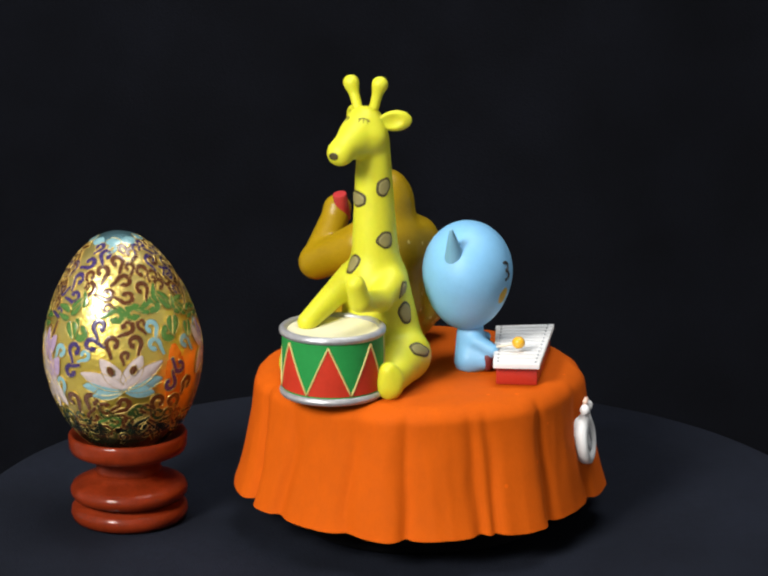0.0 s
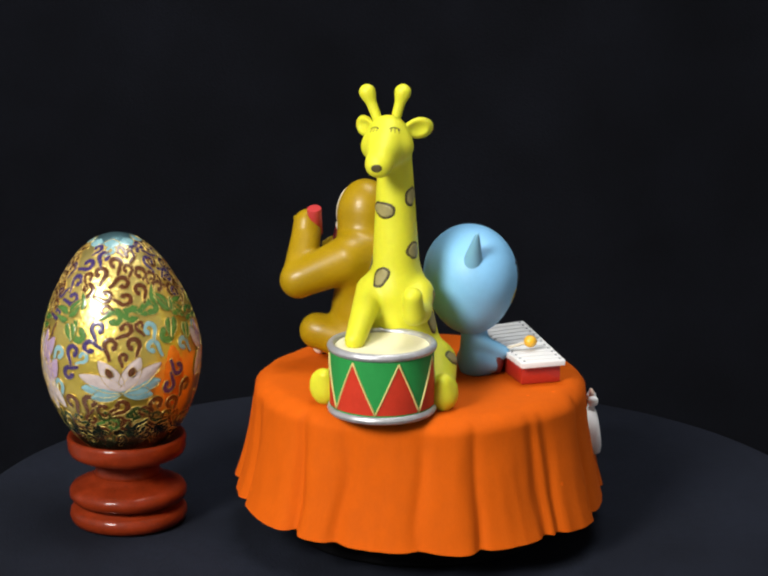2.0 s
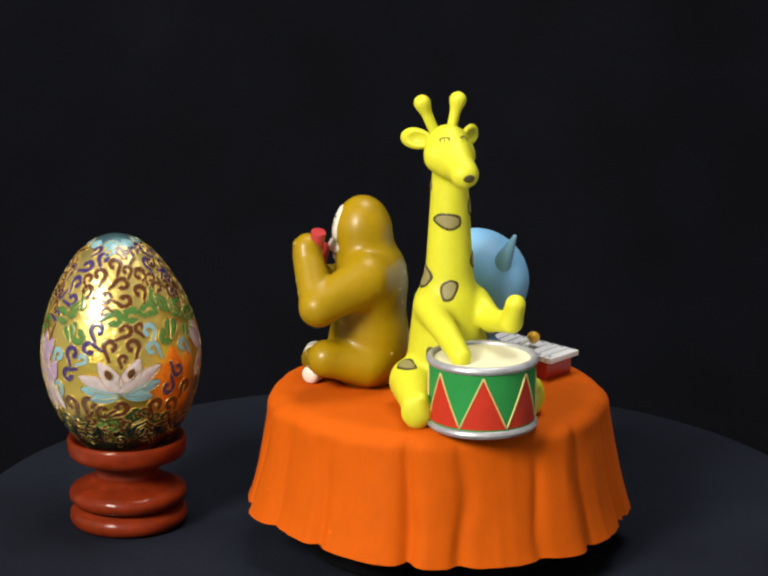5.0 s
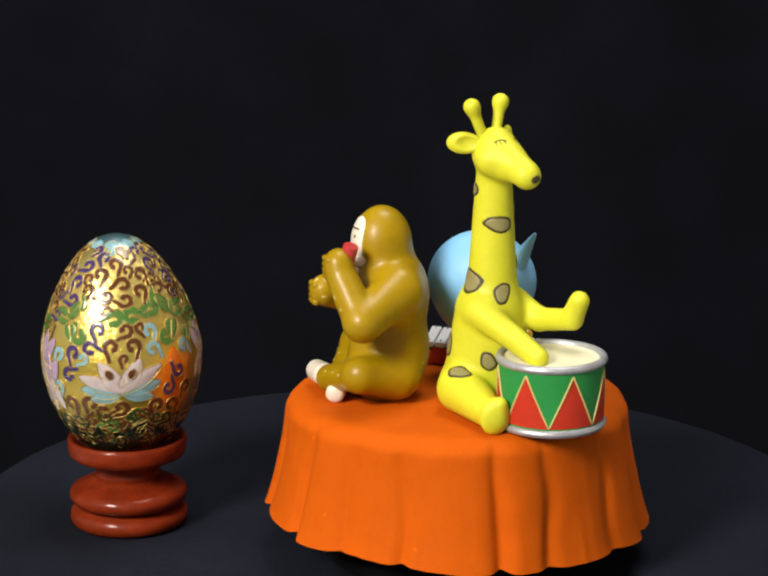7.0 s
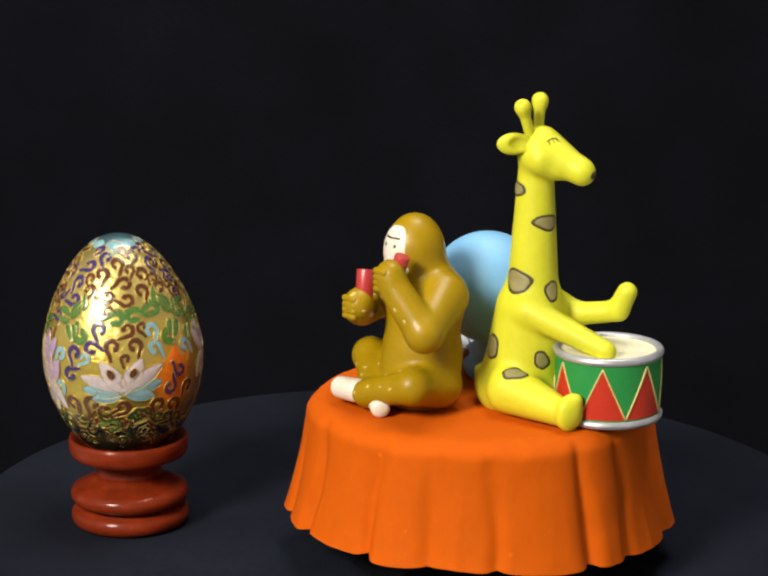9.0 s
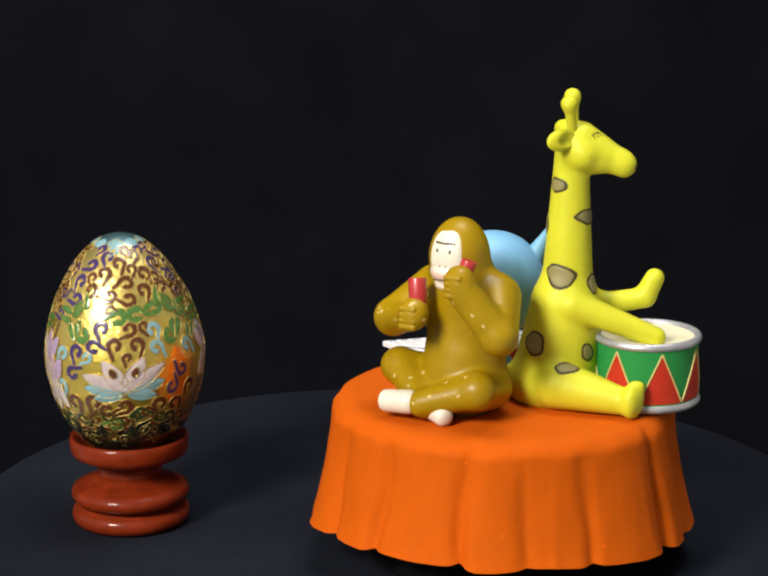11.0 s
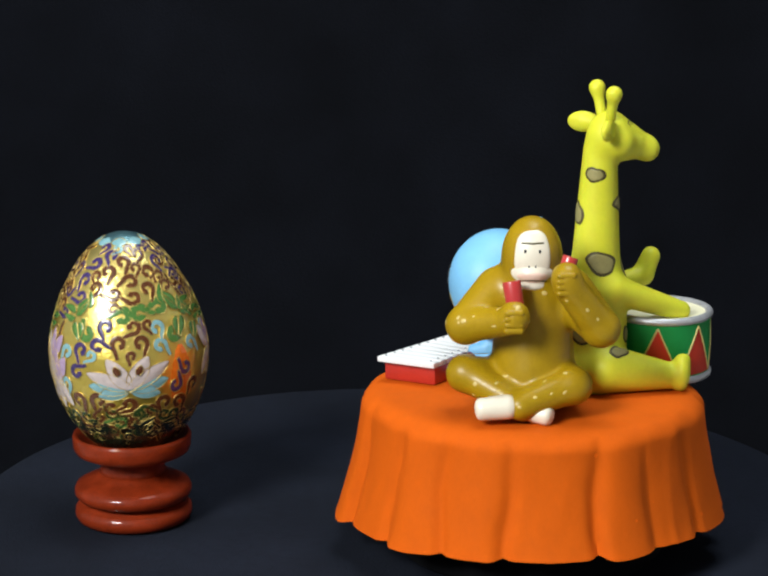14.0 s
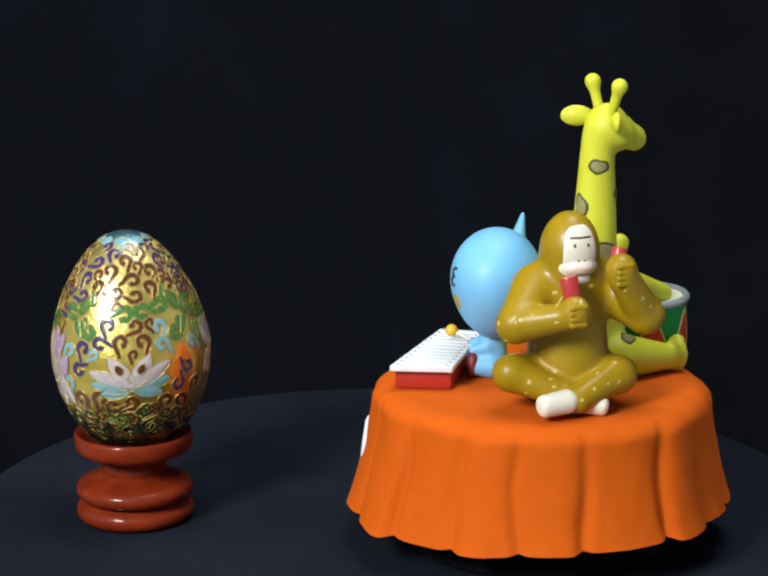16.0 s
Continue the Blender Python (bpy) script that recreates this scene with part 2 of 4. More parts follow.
# ---- the place ----
def room():
    def slab(name, x0, x1, y0, y1, z0, z1, material, label):
        ob = part(name, block([(x0, y0), (x1, y0), (x1, y1), (x0, y1)], z0, z1, 0), material, None)
        sharpen(ob)
        return tagged(ob, label, kind="structure")
    # an unseen shell added around the set, pale to bounce fill light
    slab("floor", -2000, 2000, -1500, 2500, -800, -750, WALL, "unseen pale floor, added to bounce fill light")
    slab("ceiling", -2000, 2000, -1500, 2500, 1900, 1950, WALL, "unseen pale ceiling, added to bounce fill light")
    slab("wall_west", -2050, -2000, -1500, 2500, -750, 1900, WALL, "unseen pale wall, added to bounce fill light")
    slab("wall_east", 2000, 2050, -1500, 2500, -750, 1900, WALL, "unseen pale wall, added to bounce fill light")
    slab("wall_south", -2000, 2000, -1550, -1500, -750, 1900, WALL, "unseen pale wall behind the camera, added to bounce fill light")
    slab("wall_north", -2000, 2000, 2500, 2550, -750, 1900, WALL, "unseen pale wall behind the backdrop, added to close the room")
    # hanging backdrop cloth with slow folds
    nx, nz = 90, 24
    verts = [(-1000 + 2000 * i / nx, 1150 + 14 * math.sin(i * 0.35) + 8 * math.sin(i * 0.83 + 1), -700 + 1900 * k / nz) for k in range(nz + 1) for i in range(nx + 1)]
    faces = [(k * (nx + 1) + i, k * (nx + 1) + i + 1, (k + 1) * (nx + 1) + i + 1, (k + 1) * (nx + 1) + i) for k in range(nz) for i in range(nx)]
    ob = part("backdrop", (verts, faces), BACK, None)
    ob.modifiers.new("thickness", "SOLIDIFY").thickness = 0.002
    tagged(ob, "black cloth backdrop hanging behind the figures", kind="structure")


def covered_stand():
    """The round stand under a black cloth that everything stands on."""
    cx, cy, radius = 5.2, 652.8, 133.4
    root = tagged(new("covered_stand"), "round stand draped in plain black cloth", "display stand")
    top = [(0.01, 0)] + [(radius * k / 14, 0) for k in range(1, 14)]
    top += [(radius - 3 + 3 * math.sin(a), -3 + 3 * math.cos(a)) for a in np.linspace(0, math.pi / 2, 6)] + [(radius + 0.4, -8)]
    drop = [(radius + 0.8 + 0.03 * d, -d) for d in np.linspace(6, 749.5, 26)]
    for name, prof in (("top_cover", top), ("skirt", drop)):
        verts, faces = lathe(prof, 160, (cx, cy))
        out = []
        for x, y, z in verts:
            a = math.atan2(y - cy, x - cx)
            if z < -9:
                k = 1 + min(1, (-z - 9) / 200) * (0.06 * math.sin(17 * a) + 0.03 * math.sin(9 * a + 1))
                x, y = cx + (x - cx) * k, cy + (y - cy) * k
            elif name == "top_cover":
                z += 0.25 * noise.noise((x * 0.03, y * 0.03, 2.0)) - 0.25
            out.append((x, y, z))
        part(name, (out, faces), CLOTH, root)
    return root


# ---- the music box ----
TOP = 46.6
VALLEYS = {178: 0.7, -155: 1.0, -138: 0.9, -113: 0.5, -96: 0.5, -74: 1.0, -68: 0.6, -47: 0.8, -22: 0.7, 2: 0.8, 27: 0.6, 49: 0.8, 72: 0.6, 91: 0.7, 111: 1.0, 140: 1.0, 157: 0.5}


def fold(phi):
    """Low in a valley of the cloth, 1 on a crest, by the angle in degrees."""
    v = sorted((a % 360, k) for a, k in VALLEYS.items())
    p = phi % 360
    for i, (a, k) in enumerate(v):
        b, k2 = v[(i + 1) % len(v)]
        span = (b - a) % 360
        off = (p - a) % 360
        if off < span:
            u = off / span
            # the folds lap over: each leans to one side
            lean = u ** 1.8 if i % 3 else 1 - (1 - u) ** 1.8
            swell = math.sin(math.pi * lean) ** 0.75 * min(1.0, span / 22)
            crease = max(k * math.exp(-(off / 2.3) ** 2), k2 * math.exp(-((span - off) / 2.3) ** 2))
            return 0.45 * swell + 0.54 - 0.62 * crease, i
    return 0.5, 0


def tablecloth(parent):
    segs, verts, faces = 360, [], []
    prof = [(0.01, TOP)] + [(r, TOP) for r in (10, 20, 30, 36, 40, 43)]
    prof += [(43 + 6.6 * math.sin(a), TOP - 5.0 + 5.0 * math.cos(a)) for a in np.linspace(0.25, math.pi / 2, 8)]
    prof += [(49.6 + 5.6 * (d / 31) ** 1.3, TOP - 5.0 - d) for d in np.linspace(2, 31, 18)]
    n0 = len(prof)
    prof += [(prof[-1][0] - 1.6, prof[-1][1] + 0.3), (prof[-1][0] - 2.2, prof[-1][1] + 8)]
    n = len(prof)
    for j in range(segs):
        deg = 360.0 * j / segs
        a = radians(deg)
        # the cloth hangs a little off centre and kicks out at its hem
        flare = sum(k * math.exp(-(((deg - g + 180) % 360 - 180) / w) ** 2) for g, w, k in ((14, 16, 1.2), (38, 14, 0.9), (229, 12, 0.8), (281, 12, 0.8)))
        drift = -0.9 - 0.9 * math.cos(a) - 0.3 * math.sin(a)
        for r, z in prof:
            d = max(0.0, min(1.0, (TOP - 1.2 - z) / 35))
            f, lobe = fold(deg + 3.2 * noise.noise((math.cos(a) * 4, math.sin(a) * 4, z * 0.05)))
            amp = 0.74 + 0.3 * math.sin(lobe * 2.4)
            rr = r + drift * min(1.0, r / 40) + d ** 0.4 * (3.7 * amp * f - 2.2) + 0.4 * d ** 6 + flare * d ** 2
            rr += 0.5 * max(0.0, 1 - abs(z - TOP + 2.6) / 3.2) * noise.noise((math.cos(a) * 7, math.sin(a) * 7, 11.0)) * (1 if r > 36 else 0)
            wrinkle = 1 - 2.2 * abs(noise.noise((math.cos(a) * 9, math.sin(a) * 9, 5 + z * 0.03)))
            rr += 0.45 * max(0.0, wrinkle) * d ** 0.4 * (0.3 + max(0.0, noise.noise((math.cos(a) * 3, math.sin(a) * 3, z * 0.06))))
            rr += 0.15 * noise.noise((math.cos(a) * 6, math.sin(a) * 6, z * 0.12)) * (1 if r > 36 else 0)
            zz = z + 0.3 * noise.noise((r * math.cos(a) * 0.12, r * math.sin(a) * 0.12, 3)) - d ** 3 * (1.0 * f * amp - 0.6 - 3.3 * max(0.0, math.cos(a - radians(138))))
            verts.append((0.5 + rr * math.cos(a), rr * math.sin(a), zz))
    for j in range(segs):
        k = (j + 1) % segs
        faces += [(j * n + i + 1, k * n + i + 1, k * n + i, j * n + i) for i in range(n - 1)]
    return sharpen(part("tablecloth", (verts, faces), ORANGE, parent, "moulded orange tablecloth with hanging folds"), 60)


U = np.array((-0.56, -0.83, 0.0))
LEFT = np.array((0.83, -0.56, 0.0))


def at(base, u=0.0, left=0.0, z=0.0):
    return np.array(base, float) + u * U + left * LEFT + np.array((0, 0, z))


def giraffe(parent):
    neck = np.array((-14.2, -13.1, 0.0))
    seat = np.array((-11.0, -11.4, 0.0))
    head = np.array((-15.8, -13.8, 118.7))
    torso = blend(3.0,
        cap((*seat[:2], 54.0), (*at(neck, -1.2, 0.5)[:2], 74.0), 12.2, 9.6),
        cap((*at(neck, 0.2, 0.8)[:2], 76.0), (*at(neck, 0.3, 0.5)[:2], 115.0), 6.5, 4.0),
        cap((*at(neck, -1.8, 0.8)[:2], 76.0), (*at(neck, -0.6, 0.5)[:2], 114.0), 6.2, 3.9),
        ell(at(seat, -1.5, 0.5, 51.5), (12.6, 12.6, 9.0)))
    skull = blend(2.5, ell(head, (6.0, 6.3, 6.4), 56), ell(at(head, 4.2, 0, -2.2), (5.9, 5.0, 5.0), 56),
                  cap(at(head, 5, 0, -2.2), at(head, 12.4, 0, -4.6), 4.0, 2.8), ell(at(head, 12.8, 0, -4.5), (3.0, 3.5, 3.2), 56), cap(at(head, 1, 0, 2.2), at(head, 10.5, 0, -3.0), 4.4, 2.9),
                  ell(at(head, 2.0, 4.3, -1.5), (2.9, 2.6, 3.1)), ell(at(head, 2.0, -4.3, -1.5), (2.9, 2.6, 3.1)))
    arms = blend(1.2, cap((-20.0, -11.0, 75.5), (-32.3, -30.0, 67.0), 4.3, 2.8),
                 cap((-8.5, -18.5, 75.5), (-11.6, -26.0, 72.2), 4.3, 3.2),
                 cap((-11.6, -26.0, 72.2), (-17.3, -36.0, 74.2), 3.2, 2.9),
                 cap((-17.4, -36.2, 75.0), (-18.6, -38.2, 79.8), 3.1, 2.75))
    legs = blend(1.5, cap((-20.5, -6.5, 53.5), (-35.5, -18.5, 50.8), 7.0, 3.7),
                 cap((-5.0, -18.0, 54.0), (-9.0, -36.0, 50.8), 8.0, 3.8),
                 ell((-37.5, -19.5, 51.6), (2.6, 4.4, 5.2), 38), cap((-37.1, -20.2, 51.0), (-37.9, -21.2, 55.2), 2.4, 1.7),
                 ell((-9.2, -37.8, 51.8), (2.7, 4.2, 5.4), 77), cap((-9.2, -37.8, 51.0), (-9.5, -39.0, 55.4), 2.4, 1.8),
                 cap((-6.4, -0.6, 51), (-5.4, 0.6, 55), 1.6, 1.2))
    body = blend(2.0, torso, skull, arms, legs, floor=TOP - 0.3)
    g = part("giraffe", skin(body, 0.8), YELLOW, parent, "yellow sitting giraffe with olive brown spots, drumming")
    for tip, base in (((-20.0, -8.4, 131.6), (-17.4, -11.2, 122.5)), ((-11.8, -14.4, 132.0), (-14.2, -13.6, 122.5))):
        part("horn", skin(blend(2.0, cap(base, tip, 1.35, 1.55), ell(tip, (2.0, 2.0, 1.9))), 0.5), YELLOW, g)
    for tip, base in (((-4.8, -14.9, 122.0), (-11.2, -16.2, 121.5)), ((-20.0, -3.9, 121.8), (-19.3, -9.6, 121.5))):
        mid = (np.array(tip) * 0.62 + np.array(base) * 0.38)
        d = np.array(tip) - np.array(base)
        turn = math.degrees(math.atan2(d[1], d[0]))
        full = blend(1.5, cap(base, mid, 1.5, 1.7), ell(mid, (4.6, 1.5, 3.0), turn))
        dish = ell(mid + 2.6 * U + (0, 0, 0.2), (3.6, 1.5, 2.0), turn)
        ear = lambda p, a=full, b=dish: -smin(-a(p), b(p), 0.8)
        ear.box = full.box
        part("ear", skin(ear, 0.45), YELLOW, g)
    # spots: angle about the neck or trunk, height, width, height, turn
    for i, (deg, z, w, h, t) in enumerate([(-146, 99.6, 8.8, 4.6, -12), (-142, 80.8, 4.6, 6.8, -20), (-52, 103.2, 5.0, 5.8, -15), (-54, 88.0, 5.0, 5.8, -25),
                         (-58, 74.0, 3.6, 6.0, -15), (-50, 66.8, 6.0, 6.4, -10), (122, 83.5, 10.0, 6.2, -25), (95, 108.4, 5.8, 4.8, 0),
                         (113, 64.5, 6.8, 8.0, 30), (44, 97.0, 5.0, 7.4, 15), (-166, 62.2, 5.0, 5.6, 10)]):
        c = neck if z > 78 else seat
        way = -np.array((math.cos(radians(deg)), math.sin(radians(deg)), 0.0))
        p = np.array((c[0], c[1], z)) - way * 10
        part("spot", patch(body, p, way, w, h, t, 0.16, 0.09, seed=i), OUTLINE, g, "dark outlined brown patch")
        part("spot_fill", patch(body, p, way, w - 1.1, h - 1.1, t, 0.3, 0.09, seed=i), SPOT, g)
    for p, w, h in (((-23.5, -6.8, 57), 7.4, 4.6), ((-2.0, -20.0, 54.5), 7.6, 4.8)):
        way = (0.45, -0.1, -1) if p[0] < -10 else (-0.35, 0.9, -0.6)
        part("spot", patch(body, p, way, w, h, 4, 0.16, 0.09, seed=9), OUTLINE, g, "dark outlined brown patch")
        part("spot_fill", patch(body, p, way, w - 1.1, h - 1.1, 4, 0.3, 0.09, seed=9), SPOT, g)
    nose = at(head, 15, 0, -5.0)
    part("nostril", patch(body, nose, U * -1, 3.4, 2.2, 0, 0.15, 0.05), OUTLINE, g)
    for s in (-1, 1):
        eye = at(head, 6, s * 3.1, 4.6)
        way = -U + np.array((0, 0, -0.55)) - LEFT * s * 0.3
        part("closed_eye", stroke(body, [(-1.5, 0.0), (-0.7, 0.35), (0.2, 0.4), (1.0, 0.2), (1.5, -0.3)], eye, way, 0.16), OUTLINE, g)
        for k in range(3):
            x = -0.9 + 0.9 * k
            part("eyelash", stroke(body, [(x, 0.3), (x + 0.15 * (k - 1), -0.5), (x + 0.35 * (k - 1), -1.1)], eye, way, 0.11), OUTLINE, g)
    return g


def drum(parent):
    cx, cy, r, z0, z1 = -25.1, -32.1, 14.3, TOP + 0.3, 66.2
    d = part("drum", lathe([(0.01, z0 + 0.4), (r, z0 + 0.4), (r, z1 - 0.8)], 96, (cx, cy)), GREEN, parent, "toy drum, green shell with red triangles and silver hoops")
    sharpen(d)
    for z in (z0 + 1.2, z1 - 0.6):
        ring = [(r - 0.3 + 1.1 * math.cos(a), z + 1.15 * math.sin(a)) for a in np.linspace(0, 2 * math.pi, 13)]
        part("hoop", lathe(ring, 96, (cx, cy)), SILVER, d, "silver painted hoop")
    part("drumhead", lathe([(r - 0.6, z1 - 0.5), (r * 0.6, z1 - 0.75), (0.01, z1 - 0.7)][::-1], 64, (cx, cy)), SKIN, d, "cream drumhead")
    pz, bz, half = 63.8, 49.6, 360 / 14

    def on(deg, z, lift):
        return (cx + (r + lift) * math.cos(radians(deg)), cy + (r + lift) * math.sin(radians(deg)), z)
    for k in range(7):
        mid = 215 + 360 / 7 * k
        rows, verts, faces = 10, [], []
        for i in range(rows + 1):
            z = bz + (pz - bz) * i / rows
            wdt = half * (1 - i / rows)
            verts += [on(mid + wdt * (-1 + 2 * j / 8), z, 0.12) for j in range(9)]
        faces = [(i * 9 + j, i * 9 + j + 1, (i + 1) * 9 + j + 1, (i + 1) * 9 + j) for i in range(rows) for j in range(8)]
        part("triangle", (verts, faces), DRUM_RED, d, "red painted triangle")
        for s in (-1, 1):
            line = [on(mid + s * half * (1 - i / 10), bz + (pz - bz) * i / 10, 0.12) for i in range(11)]
            part("gold_line", tube(line, 0.28, 6), GILT, d)
    return d


MF = np.array((-0.49, 0.87, 0.0))
MR = np.array((0.87, 0.49, 0.0))


def monkey(parent):
    c = np.array((-9.8, 17.6, 0.0))
    head = np.array((-9.8, 19.2, 92.0))
    m = lambda f, r, z: c + f * MF + r * MR + np.array((0, 0, z))
    torso = blend(4.0, ell(m(-0.6, 0, 61), (11.2, 11.4, 17.0), 119), ell(m(3.0, 0, 55), (8.0, 8.0, 9.0), 119), ell(m(-1.4, 0, 76), (10.2, 12.8, 10.5), 119), ell(m(-1.0, 0, 82), (8.2, 12.0, 6.0), 119),
                  ell(head, (7.9, 7.6, 9.2), 119), cap(m(0.5, 0, 80), head - (0, 0, 3), 7.5, 7.2))
    arm_l = blend(1.2, cap(m(-0.8, -9.5, 79.5), (-31.0, 18.9, 72.8), 7.0, 5.3), cap((-31.0, 18.9, 72.8), (-25.6, 26.6, 84.5), 5.0, 4.3), ell((-24.8, 27.4, 87.4), (4.3, 4.1, 4.4)))
    arm_r = blend(1.2, cap(m(-0.8, 9.5, 79.5), (3.0, 32.8, 72.0), 7.0, 5.3), cap((3.0, 32.8, 72.0), (-10.5, 34.6, 75.2), 5.0, 3.8), ell((-13.2, 35.0, 76.8), (4.3, 4.0, 4.5)))
    leg_l = blend(1.5, cap(m(-1, -7.5, 54.0), (-24.2, 21.4, 56.2), 6.4, 5.1), cap((-24.2, 21.4, 56.2), (-14.5, 33.2, 51.8), 4.9, 3.8))
    leg_r = blend(1.5, cap(m(-1, 7.5, 54.0), (4.4, 30.2, 57.4), 6.4, 5.0), cap((4.4, 30.2, 57.4), (-14.0, 30.5, 50.8), 4.8, 3.7))
    body = blend(2.0, torso, arm_l, arm_r, leg_l, leg_r, floor=TOP - 0.3)
    g = part("monkey", skin(body, 0.8), MUSTARD, parent, "glossy mustard brown monkey sitting cross-legged")
    def sole(a, b, ra, rb, end):
        """A foot with a flat sole at its far end."""
        limb, a, b = cap(a, b, ra, rb), np.array(a), np.array(b)
        way = (b - a) / np.linalg.norm(b - a)
        f = lambda p: np.maximum(-smin(-limb(p), -((p - b) @ way - end), 2.2), TOP - 0.2 - p[..., 2])
        f.box = limb.box
        return skin(f, 0.45)
    part("foot", sole((-11.6, 35.6, 51.8), (-5.6, 39.8, 51.2), 3.4, 3.1, 1.4), CREAM, g, "cream white foot")
    part("foot", sole((-15.0, 30.2, 50.0), (-21.2, 29.7, 49.2), 2.9, 2.7, 1.5), CREAM, g, "cream white foot")
    # finger ridges
    for base, way in (((-13.2, 35.0, 76.8), MF), ((-24.8, 27.6, 87.0), MF)):
        for k in range(4):
            b = np.array(base) + way * 2.75 + np.array((0, 0, 1.9 - 1.6 * k))
            part("finger", skin(cap(b - MR * 1.7, b + MR * 1.9 + way * 0.3, 1.05, 0.95), 0.4), MUSTARD, g)
    part("face", patch(body, head + MF * 8 + np.array((0, 0, -0.5)), -MF, 9.5, 14.5, 0, 0.28, 0.03, 2.6, 3, 10, 40), CREAM, g, "cream white face")
    muz = blend(1.6, ell(head + MF * 5.2 + np.array((0, 0, -5.0)), (3.4, 5.8, 3.7), 119), ell(head + MF * 5.4 + np.array((0, 0, -1.8)), (2.5, 4.3, 3.6), 119),
                ell(head + MF * 7.4 + np.array((0, 0, -5.0)), (2.3, 3.4, 1.9), 119), ell(head + MF * 5.8 + np.array((0, 0, -8.6)), (2.7, 3.9, 1.5), 119))
    part("muzzle", skin(muz, 0.5), CREAM, g, "cream white muzzle")
    front = head + MF * 11
    part("lips", patch(muz, front + np.array((0, 0, -5.8)), -MF, 8.4, 3.4, 0, 0.12, 0.04, seed=4), PINK, g, "pink mouth")
    part("mouth_line", stroke(muz, [(-4.2, -0.4), (-2.2, 0.3), (0, 0.6), (2.2, 0.3), (4.2, -0.4)], front + np.array((0, 0, -7.0)), -MF, 0.24), OUTLINE, g)
    for s in (-1, 1):
        part("eye", patch(body, front + MR * 1.9 * s + np.array((0, 0, 1.2)), -MF, 1.1, 1.5, 0, 0.45, 0.02, rings=2, segs=12), BLACK, g)
        part("eyelid", stroke(body, [(-0.8, 0.1), (0.0, 0.45), (0.8, 0.15)], front + MR * 1.9 * s + np.array((0, 0, 1.9)), -MF, 0.16), OUTLINE, g)
        part("nostril", patch(muz, front + MR * 0.9 * s + np.array((0, 0, -1.6)), -MF + np.array((0, 0, -0.5)), 0.6, 0.9, 0, 0.2, 0.02, rings=2, segs=10), BLACK, g)
    part("brow", stroke(body, [(-2.9, 0.05), (-1.4, 0.1), (0, 0.0), (1.4, 0.1), (2.9, 0.05)], front + np.array((0, 0, 3.2)), -MF, 0.42), OUTLINE, g)
    for a, b, r0, r1 in (((-22.6, 26.6, 84.4), (-24.1, 24.0, 92.6), 2.0, 2.15), ((-13.8, 33.8, 74.5), (-11.0, 32.8, 86.0), 2.35, 2.5)):
        a, b = np.array(a), np.array(b)
        pts = [a + k * (b - a) for k in (0.0, 0.02, 0.97, 1.0, 1.002, 1.004)]
        p = part("pipe", tube(pts, [r0 * 0.9, r0, r1, r1 * 0.95, r1 * 0.7, 0.1], 24), PIPE, g, "rose red cylinder shaker")
        sharpen(p, 50)
    rnd = random.Random(5)
    for i in range(66):
        a, z = rnd.uniform(0, 360), rnd.uniform(48, 82)
        if 150 < a < 250 or abs(a - 119) < 55 and z < 61:
            continue
        way = -np.array((math.cos(radians(a)), math.sin(radians(a)), 0.0))
        s = rnd.uniform(0.9, 1.6)
        part("dot", patch(body, np.array((c[0], c[1], z)) - way * 22, way, s, s * rnd.uniform(0.8, 1.4), rnd.uniform(0, 90), 0.1, 0.12, seed=i, rings=2, segs=10), TAN, g)
    # more dots along the limbs
    limbs = [((-9, 25, 55), (4.4, 30.2, 57.4)), ((4.4, 30.2, 57.4), (-14.0, 30.5, 51.0)), ((-19, 20, 55), (-24.2, 21.4, 56.2)), ((-24.2, 21.4, 56.2), (-14.5, 33.2, 52.0)),
             ((3.0, 32.8, 72.0), (-10.5, 34.6, 75.2)), (m(-0.8, 9.5, 79.5), (3.0, 32.8, 72.0)), ((-31.0, 18.9, 72.8), (-25.6, 26.6, 84.5))]
    for i in range(21):
        p, q = (np.array(e, float) for e in limbs[i % 7])
        p = p + (q - p) * rnd.uniform(0.1, 0.95)
        way = -(MF + MR * rnd.uniform(-0.9, 0.9) + np.array((0, 0, rnd.uniform(-0.1, 1.1))))
        w = rnd.uniform(0.9, 1.5)
        part("dot", patch(body, p - way / np.linalg.norm(way) * 4, way, w, w * rnd.uniform(0.6, 1.0), rnd.uniform(0, 90), 0.1, 0.12, seed=i, rings=2, segs=10), TAN, g)
    return g


